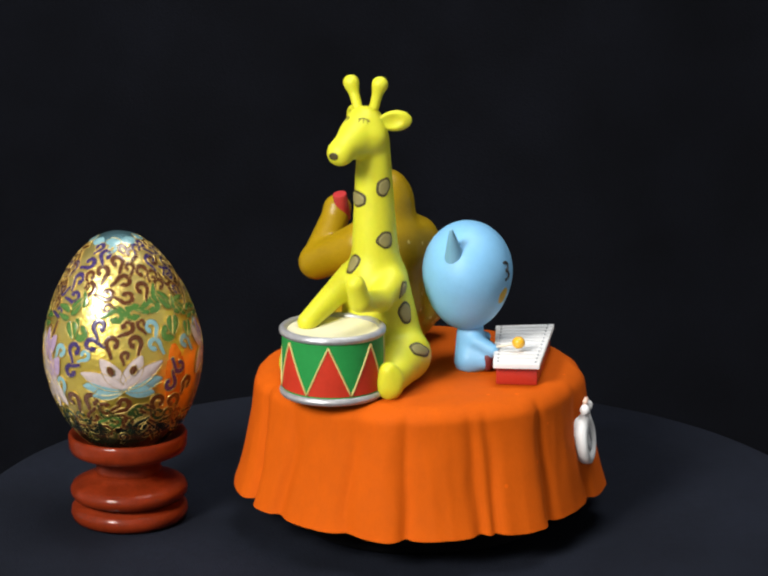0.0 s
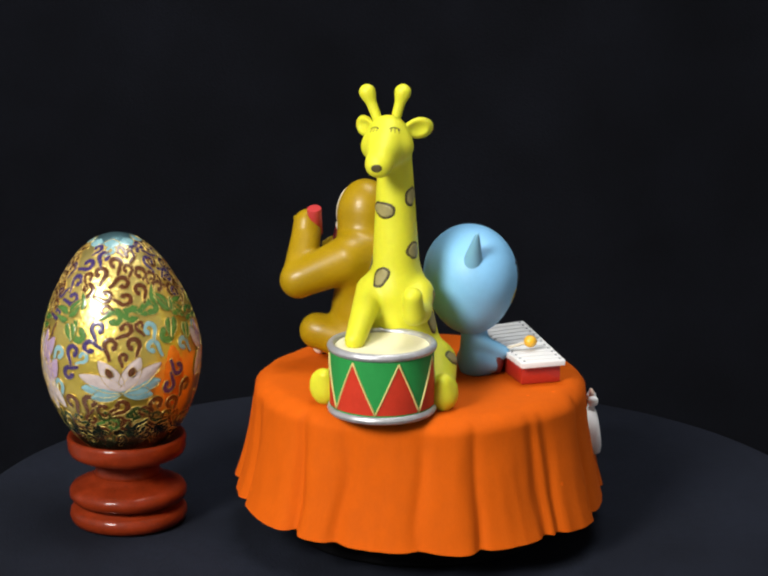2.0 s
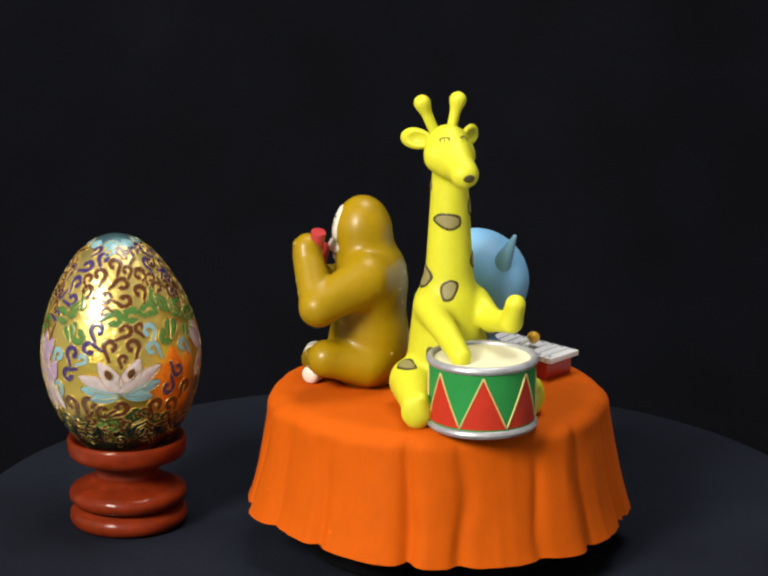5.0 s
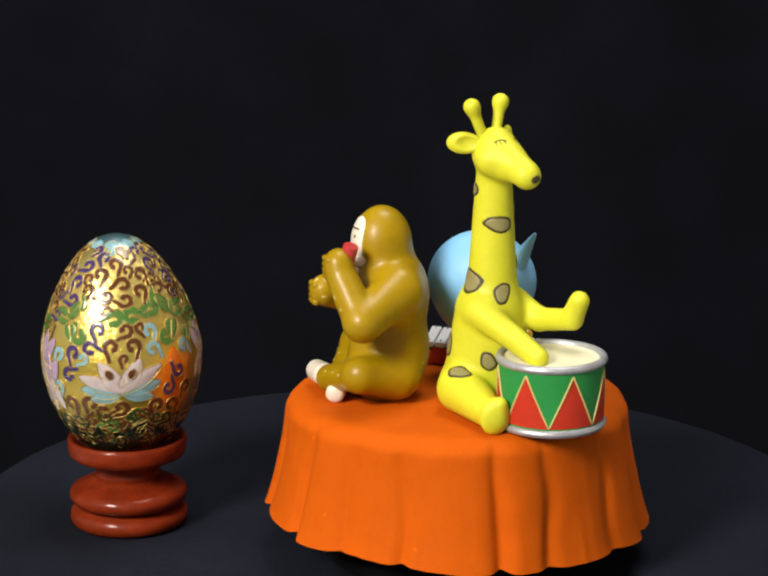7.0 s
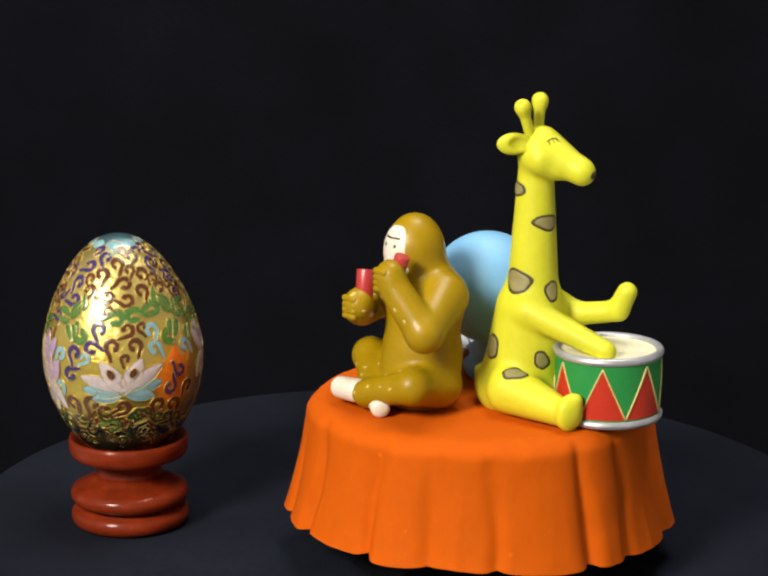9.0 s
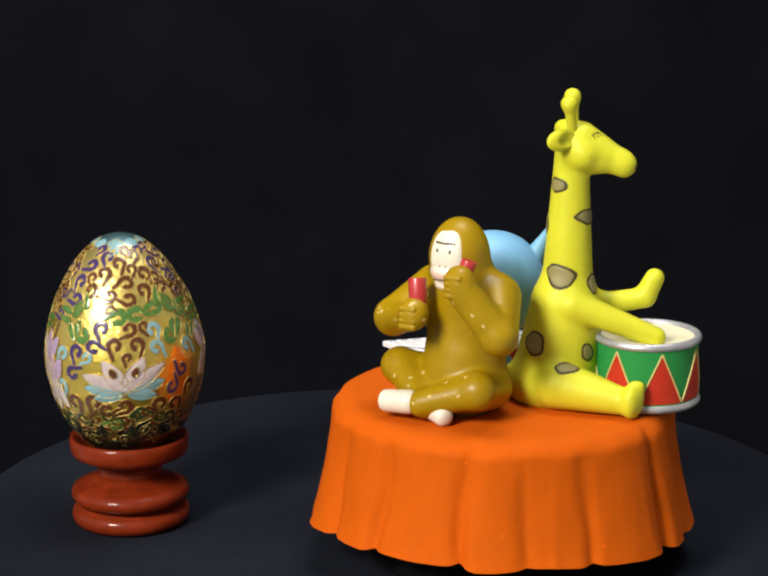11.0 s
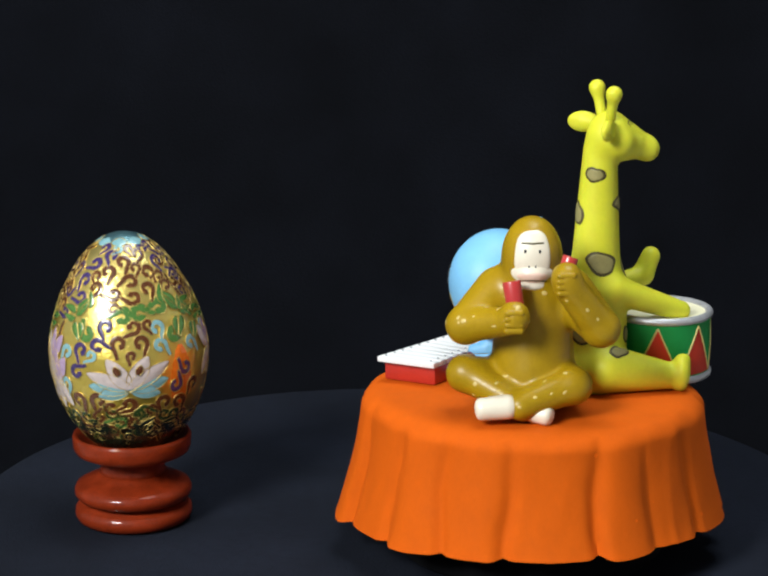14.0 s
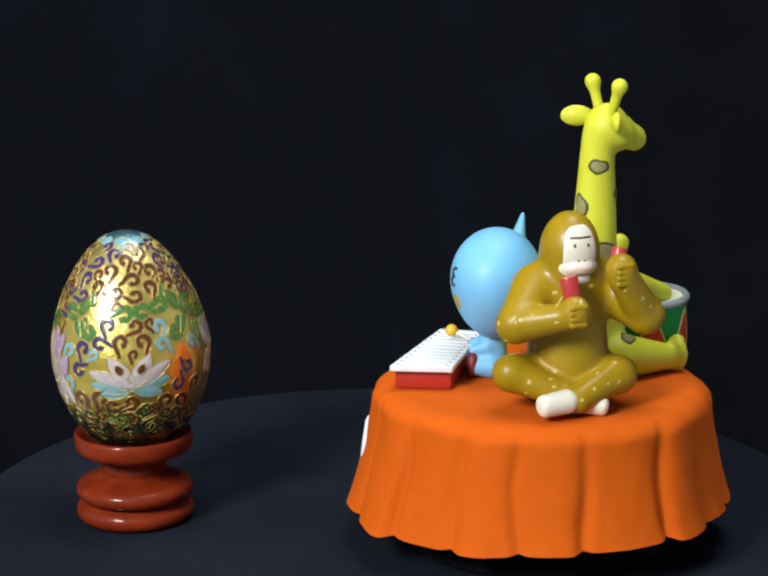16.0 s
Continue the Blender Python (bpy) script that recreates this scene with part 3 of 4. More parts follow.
def blue_animal(parent):
    h = np.array((13.9, -4.1, 75.0))
    head = blend(4.0, ell(h + (-0.2, 0, 0.7), (13.2, 15.7, 14.6)), ell(h + (-0.4, 0, -6.2), (9.6, 11.2, 10.6)))
    g = part("blue_animal", skin(head, 0.8), BLUE, parent, "pale blue big-headed animal playing a xylophone")
    part("ear", skin(blend(1.2, cap((9.6, -14.8, 81.6), (8.4, -20.3, 91.2), 3.1, 0.6)), 0.5), BLUE_SHADED, g, "pale blue pointed ear, shade put into its colour")
    body = blend(2.0, cap((15.0, -5.4, 49.0), (14.6, -5.0, 61.0), 5.0, 3.6), cap((16.5, -9.0, 55.5), (21.0, -11.5, 53.5), 2.3, 1.9), cap((16.0, -1.5, 55.5), (19.4, -0.8, 54.8), 1.8, 1.5), cap((14.5, -8.4, 50.0), (18.8, -9.6, 50.0), 3.4, 2.8), cap((14.5, -1.5, 50.0), (18.8, -0.6, 50.0), 3.4, 2.8), floor=TOP - 0.2)
    part("body", skin(body, 0.6), BLUE, g)
    for y in (-9.8, -0.4):
        part("shoe", skin(blend(1.0, ell((19.6, y, 50.6), (1.9, 2.9, 3.9)), floor=TOP - 0.2), 0.5), MAROON, g, "dark maroon shoe")
    for s in (-1, 1):
        y = h[1] + s * 9.0
        way = np.array((-0.75, -0.66 * s, 0))
        bow = [(-0.9, 1.9), (0.2, 1.9), (0.8, 1.2), (0.5, 0.4), (-0.4, 0.1), (0.6, -0.2), (1.0, -1.0), (0.5, -1.8), (-0.7, -1.9)]
        part("closed_eye", stroke(head, [(1.3 * x * -s, 1.3 * z) for x, z in bow], (25.0, y, 77.6), way, 0.42), BLACK, g, "dark painted closed eye")
        part("cheek", patch(head, (24.5, y, 70.2), way, 4.6, 5.0, 0, 0.12, 0.06, seed=2), CHEEK, g, "ochre yellow cheek")
    for hand, bead in (((20.5, -11.5, 54.2), (28.3, -14.4, 56.6)),):
        part("mallet_stick", tube([hand, bead], 0.45, 8), CREAM, g)
        part("mallet_bead", skin(ell(bead, (1.9, 1.9, 1.8)), 0.4), GOLDBALL, g, "amber mallet bead")
    return g


def xylophone(parent):
    a, b, c, d = (np.array(p) for p in ((33.6, -27.0), (20.4, -25.8), (23.2, 15.6), (41.0, 17.4)))
    mid = (a + b + c + d) / 4
    inset = [tuple(mid + (p - mid) * 0.89) for p in (b, a, d, c)]
    g = part("xylophone", block(inset, TOP + 0.1, 52.1, 0.5), RED, parent, "toy xylophone, red box with white bars")
    sharpen(g)
    n = 12
    for i in range(n):
        s0, s1 = (i + 0.07) / n, (i + 0.93) / n
        quad = [b + (c - b) * s0, a + (d - a) * s0, a + (d - a) * s1, b + (c - b) * s1]
        bar = part("bar", block([tuple(p) for p in quad], 52.05 + 0.2 * s0, 53.7 + 0.2 * s0, 0.3), WHITE, g, "white xylophone bar")
        sharpen(bar)
        for p, q in ((quad[0], quad[1]), (quad[1], quad[0])):
            e = (p + quad[3 if p is quad[0] else 2]) / 2
            e = e + (q - p) * 0.1
            part("pin", lathe([(0.01, 54.1 + 0.2 * s0), (0.3, 54.05 + 0.2 * s0), (0.36, 53.7 + 0.2 * s0)], 10, tuple(e)), GREY, g)
    part("bar_bed", block([tuple(mid + (p - mid) * 0.9) for p in (b, a, d, c)], 51.9, 52.4, 0.1), BLACK, g)
    return g


def medallion(parent, ang, out_r, bow=True):
    """A white oval ornament with a ribbon on the side of the cloth."""
    c, s = math.cos(radians(ang)), math.sin(radians(ang))

    def place(pts, r=out_r, z=28.0, lean=-7.0):
        out = []
        for x, y, d in pts:
            rr = r + d - (y) * math.tan(radians(-lean))
            out.append((rr * c - x * s, rr * s + x * c, z + y))
        return out
    prof = [(0.01, 1.2), (3.6, 1.2), (4.1, 1.9), (5.2, 2.2), (6.2, 1.7), (6.6, 0.6), (6.4, -2)]
    v, f = lathe(prof, 48)
    g = part("medallion", (place([(x, y * 1.15, d) for x, y, d in v]), f), WHITE, parent, "white oval medallion with a bow" if bow else "plain white oval medallion")
    ring = [(2.1 + 0.7 * math.cos(q), 1.3 + 0.5 * math.sin(q)) for q in np.linspace(0, 2 * math.pi, 9)]
    v, f = lathe(ring, 32)
    part("oval_ring", (place([(x, y * 1.35, d) for x, y, d in v]), f), GREY, g, "raised grey ring")
    for x, y, r in () if not bow else ((-1.9, 9.2, 1.5), (1.8, 9.6, 1.5), (0, 8.2, 1.1), (-0.4, 11.2, 0.85), (0.9, 11.6, 0.7)):
        part("bow_loop", skin(ell(place([(x, y, 0.3)], out_r + 1.2)[0], (r, r, r * 1.1)), 0.35), PINK if r < 0.9 else WHITE, g)
    return g


def music_box():
    root = new("music_box")
    tagged(root, "revolving music box of animal musicians on an orange table", "music box")
    prof = [(0.01, 0.2), (37.5, 0.2), (38.6, 1.2), (39, 3), (39, 12), (38, 13.5), (0.01, 13.5)]
    sharpen(part("base", lathe(prof, 96), BASE_BLACK, root, "black round base"))
    tablecloth(root)
    giraffe(root)
    drum(root)
    monkey(root)
    blue_animal(root)
    xylophone(root)
    medallion(root, -18.0, 50.3)
    medallion(root, 7.5, 49.0, False)
    return root


# ---- the egg on its stand ----
EGG = (-75.8, 648.0)


def egg_radius(z):
    """Radius of the egg at a height over its widest ring."""
    if z >= 0:
        s = min(1.0, z / 34.3)
        return 23.15 * math.sqrt(max(0, 1 - s * s)) * (1 - 0.17 * s)
    s = min(1.0, -z / 33.0)
    return 23.15 * math.sqrt(max(0, 1 - s * s))


def enamel():
    m, nt, b = principled("cloisonne_gold")
    tc = nt.nodes.new("ShaderNodeTexCoord")
    sep = nt.nodes.new("ShaderNodeSeparateXYZ")
    nt.links.new(tc.outputs["Object"], sep.inputs[0])
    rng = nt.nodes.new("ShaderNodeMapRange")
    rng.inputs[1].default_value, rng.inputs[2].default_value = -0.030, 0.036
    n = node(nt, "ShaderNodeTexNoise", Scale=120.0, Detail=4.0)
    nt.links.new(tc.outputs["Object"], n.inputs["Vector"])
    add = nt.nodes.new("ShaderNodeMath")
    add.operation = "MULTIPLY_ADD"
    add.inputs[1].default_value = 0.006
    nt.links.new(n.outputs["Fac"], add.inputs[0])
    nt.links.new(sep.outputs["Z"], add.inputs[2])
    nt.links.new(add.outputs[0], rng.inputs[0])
    # colour by height: dark brown at the bottom, gold, paler gold, teal crown
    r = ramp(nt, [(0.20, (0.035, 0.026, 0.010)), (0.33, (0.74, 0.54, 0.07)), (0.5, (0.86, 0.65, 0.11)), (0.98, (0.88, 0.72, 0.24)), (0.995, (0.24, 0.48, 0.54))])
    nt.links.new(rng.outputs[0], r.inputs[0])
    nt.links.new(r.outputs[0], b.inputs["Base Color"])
    b.inputs["Metallic"].default_value = 0.86
    b.inputs["Roughness"].default_value = 0.3
    b.inputs["Coat Weight"].default_value = 1.0
    b.inputs["Coat Roughness"].default_value = 0.05
    v = node(nt, "ShaderNodeTexNoise", Scale=320.0, Detail=4.0, Roughness=0.7)
    nt.links.new(tc.outputs["Object"], v.inputs["Vector"])
    bp = node(nt, "ShaderNodeBump", Strength=0.55, Distance=0.0007)
    nt.links.new(v.outputs["Fac"], bp.inputs["Height"])
    nt.links.new(bp.outputs[0], b.inputs["Normal"])
    return m


def egg():
    root_z = 53.0
    prof = [(max(0.01, egg_radius(z)), z) for z in [-33 * math.cos(a) for a in np.linspace(0, math.pi / 2, 24)]]
    prof += [(max(0.01, egg_radius(z)), z) for z in [34.3 * math.sin(a) for a in np.linspace(0.06, math.pi / 2, 26)]]
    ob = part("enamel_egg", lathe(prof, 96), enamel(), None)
    tagged(ob, "gold cloisonne egg with enamel scrolls and a lotus", "decorative egg")
    def em(name, c, rough=0.25):
        return paint(name, c, rough, 0.2, 300, 0.2, coat=0.55)
    BROWN, PURPLE, LEAF = em("brown_enamel", (0.095, 0.028, 0.007)), em("purple_enamel", (0.045, 0.026, 0.11)), em("green_enamel", (0.07, 0.17, 0.032))
    TEAL, PALE, AMBER = em("teal_enamel", (0.20, 0.37, 0.40)), em("pale_pink_enamel", (0.52, 0.43, 0.41)), em("orange_enamel", (0.72, 0.15, 0.008))
    WIRE = paint("gold_wire", (0.62, 0.46, 0.14), 0.45, 0.1, 300, 0.1, metal=1.0)
    LILAC, DARK, MOSS = em("lilac_enamel", (0.36, 0.25, 0.38)), em("dark_green_enamel", (0.010, 0.014, 0.007)), em("moss_green_enamel", (0.028, 0.050, 0.010))

    def surf(deg, z, lift=0.0):
        r = egg_radius(z) + lift
        return (r * math.sin(radians(deg)), -r * math.cos(radians(deg)), z)

    def flat(deg, z, x, y, lift):
        slope = egg_radius(min(33.0, z + 0.5)) - egg_radius(z - 0.5)
        y = y / math.sqrt(1 + slope * slope)
        r = max(6.0, egg_radius(z + y))
        return surf(deg + math.degrees(x / r), z + y, lift)

    def scroll(deg, z, size, turn, hand_, mat, width=1.2, tail=1.0):
        """A hooked scroll of enamel between gold wires: a tail, then a tightening curl."""
        size *= 1.2
        n, x, y, a = 22, 0.0, 0.0, radians(turn)
        pts = []
        for i in range(n):
            u = i / (n - 1)
            pts.append((x, y))
            bend = -0.25 * tail if u < 0.25 else 1.0 + 0.7 * (u - 0.25)
            a += hand_ * bend * 0.268
            step = size * 0.105 * (1.0 - 0.35 * u)
            x, y = x + step * math.cos(a), y + step * math.sin(a)
        cx, cy = (sum(p[k] for p in pts) / n for k in (0, 1))
        pts = [(px - cx, py - cy) for px, py in pts]
        left, right, mid = [], [], []
        for i, (x, y) in enumerate(pts):
            x0, y0 = pts[max(i - 1, 0)]
            x1, y1 = pts[min(i + 1, 21)]
            ln = math.hypot(x1 - x0, y1 - y0) or 1
            w = width * (0.36 + 0.22 * math.sin(math.pi * min(1, i / 21)) + (0.22 if i > 18 else 0.0))
            nx, ny = -(y1 - y0) / ln * w, (x1 - x0) / ln * w
            left.append(flat(deg, z, x + nx, y + ny, 0.1))
            right.append(flat(deg, z, x - nx, y - ny, 0.1))
            mid.append(flat(deg, z, x, y, 0.26))
        verts = [v for row in zip(left, mid, right) for v in row]
        faces = [(3 * i + k, 3 * i + 3 + k, 3 * i + 4 + k, 3 * i + 1 + k) for i in range(21) for k in (0, 1)]
        piece = part("scroll", (verts, faces), mat, ob)
        part("scroll_wire", tube(left + right[::-1] + [left[0]], 0.13, 5), WIRE, piece)

    def petal(name, deg, z, length, width, turn, mat, lift=0.1, wire=True, bend=0.0):
        """A pointed petal or leaf that lies on the egg."""
        verts, faces, n = [], [], 12
        c, s = math.cos(radians(turn)), math.sin(radians(turn))
        for i in range(n + 1):
            u = i / n
            w = width * 0.5 * math.sin(math.pi * min(1, u * 0.92 + 0.06)) ** 0.65 * (1 - 0.2 * u)
            for k in (-1, -0.5, 0, 0.5, 1):
                x, y = length * u, k * w + bend * length * u * u
                verts.append(flat(deg, z, x * c - y * s, x * s + y * c, lift + 0.25 * (1 - k * k)))
        faces = [(i * 5 + k, (i + 1) * 5 + k, (i + 1) * 5 + k + 1, i * 5 + k + 1) for i in range(n) for k in range(4)]
        p = part(name, (verts, faces), mat, ob)
        if wire:
            rim = [verts[i * 5] for i in range(n + 1)] + [verts[i * 5 + 4] for i in range(n, -1, -1)]
            edge = [(x * 1.007, y * 1.007, z) for x, y, z in rim]
            part("petal_wire", tube(edge, 0.11, 5), WIRE, p)
        return p

    def leaves(c0, z0, flip, k):
        """A spray of seven curling leaves."""
        for d, z, ln, wd, t, bd in ((-2, 0.5, 5.0, 2.6, 25, 0.5), (-1, 1.5, 4.6, 2.4, 80, -0.5), (-4, 1, 5.0, 2.6, 140, 0.5), (-3, -0.5, 4.6, 2.4, 200, -0.5), (-2, -1.5, 5.0, 2.6, 265, 0.5), (2, -1.5, 4.4, 2.4, 310, -0.5), (10, 2.6, 4.6, 2.4, 70, 0.5)):
            petal("leaf", c0 + flip * d * k, z0 + z * k, ln * k, wd * k, t if flip > 0 else 180 - t, LEAF, 0.15, True, bd * flip)

    # the panel that faces the room: grounds, lotus, leaves, then the scrolls from the crown down
    petal("orange_ground", 47, -14.0, 19, 15, 90, AMBER, -0.14, False)
    for turn, ln, wd, mat in ((196, 9.5, 5.4, TEAL), (-16, 9.0, 5.4, TEAL), (177, 12.0, 5.6, TEAL), (8, 11.5, 5.6, TEAL), (160, 13.2, 5.2, PALE), (30, 13.6, 5.2, PALE), (125, 10.8, 5.8, PALE), (58, 10.8, 5.8, PALE)):
        petal("lotus_petal", 6, -6.6, ln, wd, turn, mat, 0.12 if mat is TEAL else 0.2)
    for d, t in ((-1, 112), (12, 68)):
        petal("lotus_heart", d, -2.6, 3.0, 2.2, t, BROWN, 0.6)
    leaves(-36, 13.4, 1, 1.0)
    leaves(52, 13.4, -1, 1.12)
    leaves(67, 10.5, -1, 0.95)
    for d, z, sz, t, hd in ((2, 14.0, 5.6, 15, -1), (19, 14.4, 5.6, 165, 1), (34, 15.6, 5.2, 20, -1), (-27, 9.5, 5.0, 280, 1), (45, 8.0, 5.4, 260, -1)):
        scroll(d, z, sz, t, hd, LEAF, 2.0)
    for d, z, sz, t, hd, mat in ((-11.5, 29.1, 4.4, 95, -1, PURPLE), (-34, 27.1, 4.4, 20, 1, PURPLE), (-41, 22.7, 4.8, 80, -1, PURPLE), (-40, 18.2, 4.8, 0, 1, PURPLE), (-10.7, 25.0, 4.8, 80, 1, BROWN),
                                 (8, 27.4, 4.8, 85, 1, BROWN), (31, 29.2, 4.4, 60, 1, BROWN), (11, 22.8, 5.0, 30, -1, BROWN), (12, 18.4, 5.0, -20, 1, BROWN), (-23.4, 20.7, 4.8, 60, 1, BROWN)):
        scroll(d, z, sz, t, hd, mat, 1.35)
    for d, z, sz, t, hd, mat in ((-5.5, 19.4, 4.6, -10, 1, BROWN), (36.6, 24.4, 4.8, 100, 1, BROWN), (30.5, 20.0, 4.8, 85, 1, BROWN), (48.5, 20.4, 4.8, 50, -1, BROWN), (55, 26.6, 4.6, 95, -1, PURPLE),
                                 (72, 22.6, 4.8, -40, -1, PURPLE), (78, 18.0, 5.0, 85, 1, BROWN), (66, 18.4, 4.6, 95, -1, BROWN), (-62, 19.6, 4.6, 60, 1, BROWN), (-60, 25.0, 4.2, 80, -1, BROWN)):
        scroll(d, z, sz, t, hd, mat, 1.35)
    for d, z, sz, t, hd, mat in ((-11, 10.6, 5.0, 95, -1, PURPLE), (11, 10.2, 5.0, 30, 1, BROWN), (31, 9.4, 5.0, 90, 1, TEAL), (-15, 6.0, 5.0, 160, 1, PURPLE), (-1, 5.8, 5.2, 95, -1, BROWN),
                                 (17, 5.6, 5.2, 85, 1, BROWN), (32, 4.6, 4.8, 120, 1, TEAL), (-31, 3.8, 5.0, 95, -1, PURPLE), (-33, -1.6, 4.8, 200, 1, PURPLE), (49, -2.6, 4.8, -60, 1, PURPLE), (42.5, -7.0, 5.0, -90, -1, PURPLE)):
        scroll(d, z, sz, t, hd, mat, 1.4)
    for d, z, sz, t, hd, mat in ((-45, 3.0, 4.6, 60, -1, TEAL), (-46, -7, 4.8, 80, 1, TEAL), (60, 3.4, 4.8, 120, 1, TEAL), (58, -9.0, 4.6, 70, -1, BROWN), (-35, -11.5, 5.6, 95, 1, BROWN), (-20, -11.0, 5.6, 85, -1, BROWN),
                                 (-8, -13.0, 5.4, 200, -1, BROWN), (4, -12.4, 5.4, 30, 1, BROWN), (31, -12.8, 5.4, 95, -1, BROWN), (47, -13.6, 5.4, 100, 1, BROWN), (18, -14.6, 5.6, 160, 1, MOSS), (-6, -17.6, 5.6, 10, -1, LEAF)):
        scroll(d, z, sz, t, hd, mat, 1.5)
    # denser work on the two flanks of the crown
    for i in range(9):
        scroll(60 + (i * 11) % 32, 15.5 + 1.9 * i, 4.2, (i * 97) % 360, 1 if i % 2 else -1, (BROWN, PURPLE, BROWN)[i % 3], 1.25)
        scroll(-56 - (i * 7) % 20, 13.5 + 2.0 * i, 4.2, (i * 73) % 360, -1 if i % 2 else 1, (PURPLE, BROWN, BROWN)[i % 3], 1.25)
    for d, z, sz, t, hd, mat in ((-2, 30.8, 3.4, 40, 1, TEAL), (44, 30.4, 3.8, 70, -1, PURPLE), (60, 31.0, 3.4, 20, 1, PURPLE), (18, 30.6, 3.4, 110, -1, BROWN), (-28, 31.0, 3.4, 60, 1, PURPLE), (-26, 23.8, 4.0, 110, -1, BROWN),
                                 (22, 25.8, 4.0, 70, 1, BROWN), (46, 23.4, 4.0, 20, -1, BROWN), (-3, 16.0, 3.6, 160, 1, BROWN), (23, 10.6, 3.6, 120, -1, BROWN), (-22, 2.6, 3.8, 30, 1, TEAL), (8, 2.4, 3.2, 90, -1, BROWN)):
        scroll(d, z, sz, t, hd, mat, 1.15)
    for i, d in enumerate(range(-62, 84, 11)):
        petal("dark_ground", d, -26.0 + (i * 5) % 3, 7.5, 8.0, (i * 67) % 180, DARK, 0.02, False)
        scroll(d - 2, -23.4 + (i * 2) % 3, 3.8, (i * 131) % 360, -1 if i % 2 else 1, (DARK, MOSS)[i % 2], 1.2)
        scroll(d + 4, -20.4 + (i * 3) % 4, 5.2, (i * 83) % 360, 1 if i % 2 else -1, (BROWN, MOSS, BROWN, DARK)[i % 4], 1.5)
        if -30 < d < 40:
            scroll(d - 3, -16.6 + (i * 7) % 3, 4.6, (i * 59) % 360, 1 if i % 3 else -1, (BROWN, MOSS)[i % 2], 1.3)
    for c0 in (-64, 84):
        for t in (55, 90, 125, 235, 270, 305):
            petal("side_petal", c0, 0.0, 9, 5.4, t, LILAC if t < 100 else PALE, 0.1)
    # the two panels of the far side
    for deg0 in (138, 240):
        # orange and dark grounds first
        petal("orange_ground", deg0 + 37, -18, 20, 14, 88, AMBER, -0.12, False)
        for i, d in enumerate(range(-54, 60, 12)):
            petal("dark_ground", deg0 + d, -24.5 + (i * 5) % 4, 9.5, 8.0, (i * 67) % 180, DARK, 0.02, i % 2 == 0)
            scroll(deg0 + d + 5, -22.5 + (i * 3) % 5, 6.0, (i * 83) % 360, 1 if i % 2 else -1, (LEAF, BROWN, MOSS)[i % 3], 1.7)
            scroll(deg0 + d, -26.0 + (i * 2) % 3, 5.0, (i * 131) % 360, -1 if i % 2 else 1, (MOSS, BROWN)[i % 2], 1.6)
        # lotus
        for turn, ln, wd, mat in ((190, 11, 7, TEAL), (-10, 11, 7, TEAL), (166, 13.5, 7, TEAL), (14, 13.5, 7, TEAL), (153, 14.5, 5.4, PALE), (27, 14.5, 5.4, PALE), (121, 11.8, 5.6, PALE), (59, 11.8, 5.6, PALE)):
            petal("lotus_petal", deg0 - 1, -9.0, ln, wd, turn, mat, 0.12 if mat is TEAL else 0.2)
        for s in (-1, 1):
            petal("lotus_heart", deg0 - 1 + s * 5, -5.0, 3.4, 2.2, 90 + 20 * -s, BROWN, 0.6)
        # scroll work over the lotus, beside it and under it
        for d, z, sz, t, hd, mat in ((-11, 2.2, 6.5, 100, -1, BROWN), (9, 2.2, 6.5, 80, 1, BROWN), (1, 7.2, 6, 60, 1, BROWN), (-20, 7.4, 6, 60, -1, PURPLE), (-24, 1.4, 6, 20, 1, PURPLE),
                                     (20, 7.6, 6, 100, 1, TEAL), (26, 1.4, 6, 160, -1, TEAL), (0, 14.5, 6, 200, -1, BROWN), (-13, 13.2, 6, 80, 1, BROWN), (12, 13.0, 6, 100, -1, BROWN)):
            scroll(deg0 + d, z, sz, t, hd, mat, 1.3)
        for d, z, sz, t, hd, mat in ((-41, 1, 6, 70, 1, PURPLE), (-48, -5, 6, 90, -1, PURPLE), (38, -2, 6, 260, 1, PURPLE), (40, -9, 6, 70, -1, PURPLE), (-57, 6, 5.5, 80, 1, TEAL), (50, 3, 5.5, 60, 1, TEAL),
                                     (60, 8, 6, 240, -1, BROWN), (-34, -1.5, 5, 230, 1, TEAL)):
            scroll(deg0 + d, z, sz, t, hd, mat, 1.3)
        for d, z, sz, t, hd, mat in ((-40, -12.5, 7, 80, -1, BROWN), (-27, -14.5, 7, 100, 1, BROWN), (28, -14, 7, 60, -1, DARK), (44, -14.5, 7, 120, 1, BROWN), (-6, -16.5, 7, 150, -1, BROWN), (10, -15.5, 7, 30, 1, BROWN),
                                     (-15, -18.5, 6.5, 200, 1, MOSS), (20, -18.5, 6.5, 340, -1, LEAF), (58, -16, 6.5, 60, -1, MOSS), (-52, -16, 6.5, 300, 1, BROWN)):
            scroll(deg0 + d, z, sz, t, hd, mat, 1.7)
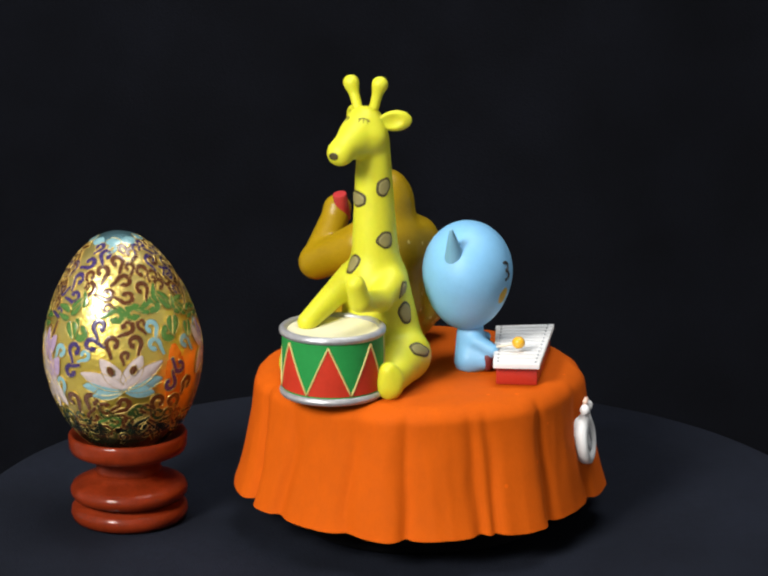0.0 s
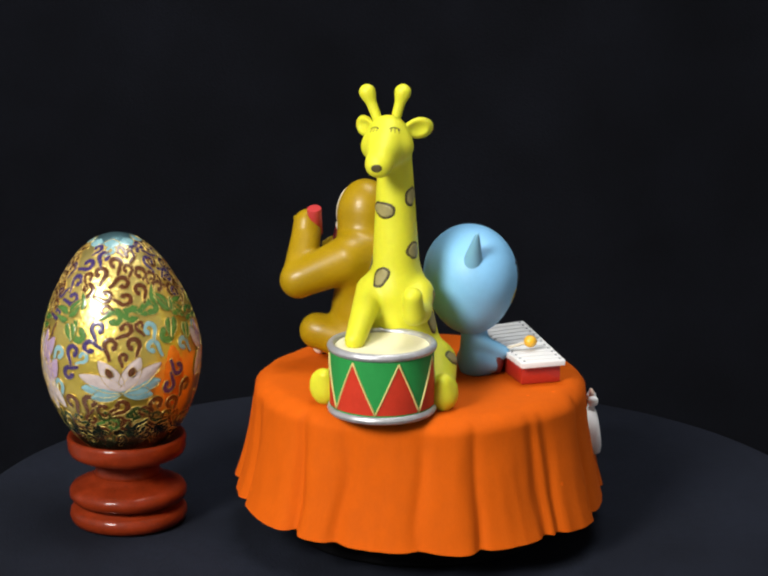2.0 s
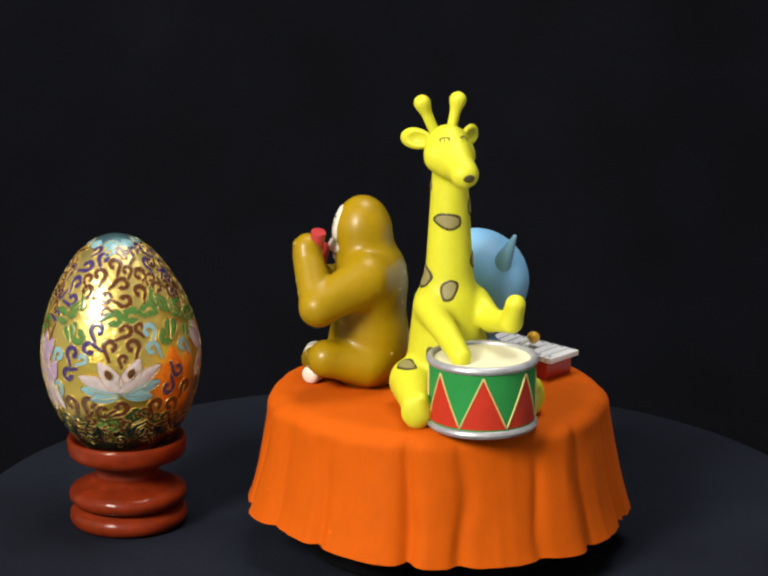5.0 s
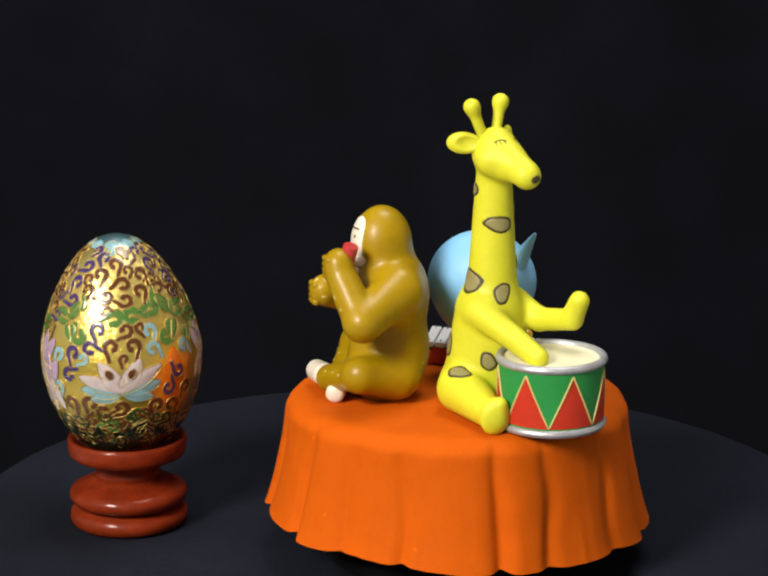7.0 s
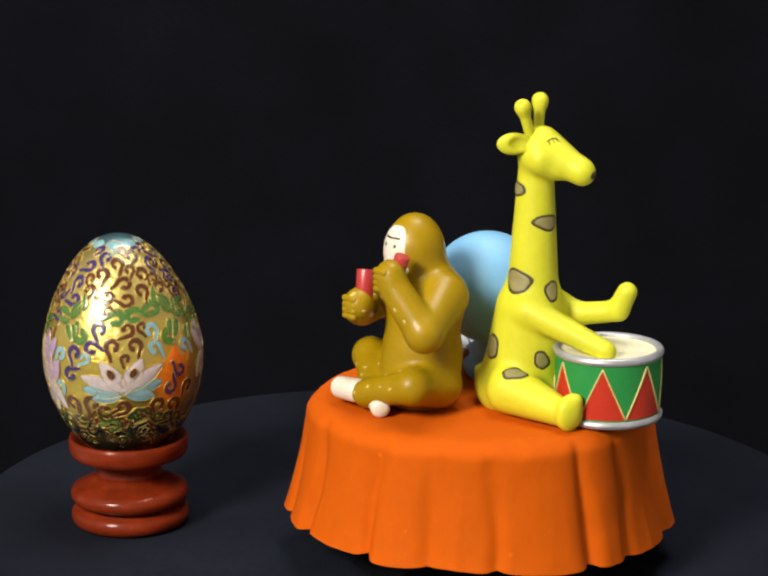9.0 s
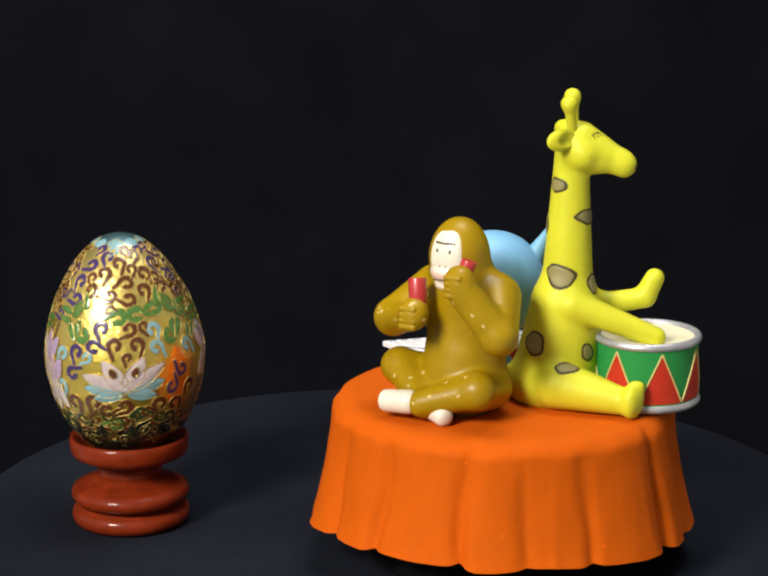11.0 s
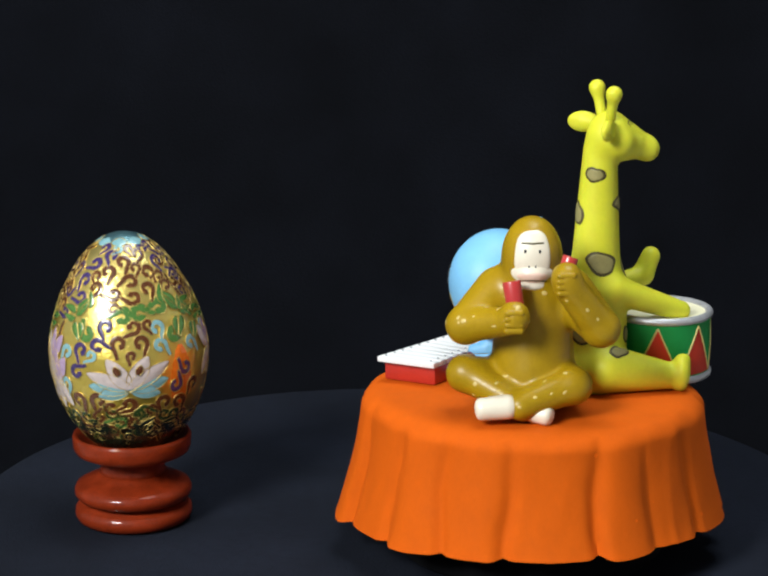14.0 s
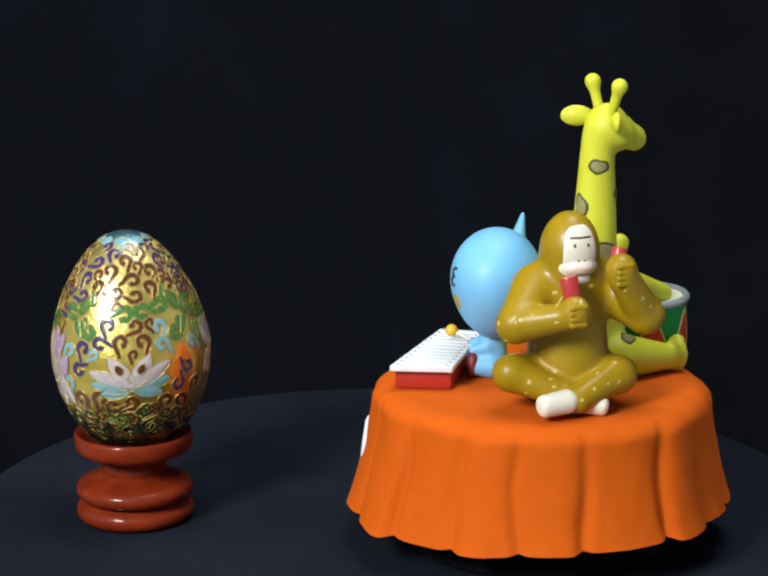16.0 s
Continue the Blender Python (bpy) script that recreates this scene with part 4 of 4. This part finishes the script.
        # leaves in two clusters
        for c0, flip in ((-43, 1), (40, -1)):
            for d, z, ln, wd, t, bd in ((-2, 10.5, 5.0, 3.0, 25, 0.5), (-1, 11.5, 4.6, 2.8, 80, -0.5), (-4, 11, 5.0, 3.0, 140, 0.5), (-3, 9.5, 4.6, 2.8, 200, -0.5), (-2, 8.5, 5.0, 3.0, 265, 0.5), (2, 8.5, 4.4, 2.6, 310, -0.5), (12, 13.0, 4.6, 2.6, 70, 0.5)):
                petal("leaf", deg0 + c0 + flip * d, z, ln, wd, t if flip > 0 else 180 - t, LEAF, 0.15, True, bd * flip)
            for d, z, sz, t, hd in ((16, 10.5, 6.5, 30, -1), (8, 4.5, 5.5, 290, 1)):
                scroll(deg0 + c0 + flip * d, z, sz, t if flip > 0 else 180 - t, hd * flip, LEAF, 1.7)
        for t in (55, 90, 125, 235, 270, 305):
            petal("side_petal", deg0 + 62, -6, 9, 5.6, t, LILAC if t < 100 else PALE, 0.1)
        for z, n, off, mats in ((17.6, 7, 0, (BROWN, PURPLE)), (21.8, 6, 8, (BROWN, BROWN)), (25.4, 5, 3, (PURPLE, BROWN)), (28.4, 4, 10, (PURPLE, BROWN))):
            for i in range(n):
                scroll(deg0 - 60 + off + 120 * i / n, z + (0.9 if i % 2 else -0.9), 6.6 if z < 24 else 5.6, (250 if i % 2 else 60) + 25 * ((i * 7) % 3), -1 if i % 3 else 1, mats[i % 2], 1.3 if z < 24 else 1.05)
    for k in range(8):
        petal("cap_petal", 45 * k, 31.6, 3.0, 5.0, 90, TEAL, 0.1, k % 2 == 0)
    return ob


def egg_stand():
    root = new("egg_stand")
    foot = [(0.01, 0), (15.5, 0), (16.8, 0.8), (17.4, 2.6), (17.2, 4.6), (16.2, 6.0), (14.2, 6.6), (14.0, 7.2), (0.01, 7.2)]
    ring = [(0.01, 7.0), (14.1, 7.1), (14.6, 7.8), (16.4, 8.2), (17.3, 9.4), (17.4, 10.8), (16.8, 12.0), (15.2, 12.9), (12.6, 14.1), (10.7, 15.0), (10.0, 15.9), (0.01, 15.9)]
    stem = [(0.01, 15.0), (10.1, 15.4), (9.6, 17.0), (9.5, 18.8), (9.8, 20.6), (10.8, 21.7), (12.0, 22.2), (0.01, 22.2)]
    cup = [(0.01, 21.6), (11.6, 21.9), (15.2, 22.3), (16.8, 23.1), (17.4, 24.4), (17.6, 27.6), (17.3, 28.4), (16.7, 28.7), (15.2, 27.2), (10, 23.5), (0.01, 22.5)]
    drop = lambda z: float(np.interp(z, (0, 6.8, 12.0, 15.5, 22.0, 28.7), (0, 5.7, 10.9, 14.4, 20.2, 26.8)))
    for name, prof in (("foot_ring", foot), ("ring", ring), ("stem", stem), ("cup", cup)):
        part(name, lathe([(r, drop(z)) for r, z in prof], 96), WOOD, root)
    return tagged(root, "turned mahogany red lacquered wooden egg stand", "egg stand")


room()
covered_stand()
BOX = music_box()
EGG_OB = egg()
STAND = egg_stand()


def motions():
    rows = [(0, 10.65, 652.19, 0.0), (1, 10.35, 647.56, 10.9), (2, 10.81, 642.07, 21.85), (3, 11.66, 637.24, 32.66), (4, 13.27, 632.99, 43.28), (5, 15.28, 629.26, 53.9),
            (6, 17.69, 625.97, 64.44), (7, 20.5, 623.45, 74.92), (8, 23.55, 621.8, 85.23), (9, 26.68, 620.5, 95.39), (10, 29.95, 620.35, 105.97), (11, 33.27, 621.07, 116.76),
            (12, 36.57, 622.12, 127.36), (13, 39.34, 624.08, 137.87), (14, 41.91, 626.37, 148.34), (15, 43.65, 629.22, 158.72), (16, 45.0, 632.17, 169.06)]
    walk(BOX, [(t, pose(x * MM, y * MM, 0, 0, 0, a)) for t, x, y, a in rows])
    drift = [(0, 0.0, 0.0), (1.5, -0.25, -1.6), (3.5, -0.25, -3.2), (6.5, -0.1, -3.8), (9, 0.35, -3.3), (11.5, 0.95, -2.2), (12.5, 1.25, -1.7), (14.5, 1.9, -0.1), (16, 2.2, 1.0)]
    lean = pose(0, 0, 0, 0, -2.0, 0)
    walk(EGG_OB, [(t, Matrix.Translation(((EGG[0] - 1.0 + x) * MM, (EGG[1] + y) * MM, 53.2 * MM)) @ lean) for t, x, y in drift])
    settle = (-0.3, -0.15, 0.0, 0.0, -0.1, -0.55, -0.65, -0.8, -0.95)
    walk(STAND, [(t, pose((EGG[0] + x + k) * MM, (EGG[1] + y) * MM, 0)) for (t, x, y), k in zip(drift, settle)])


motions()
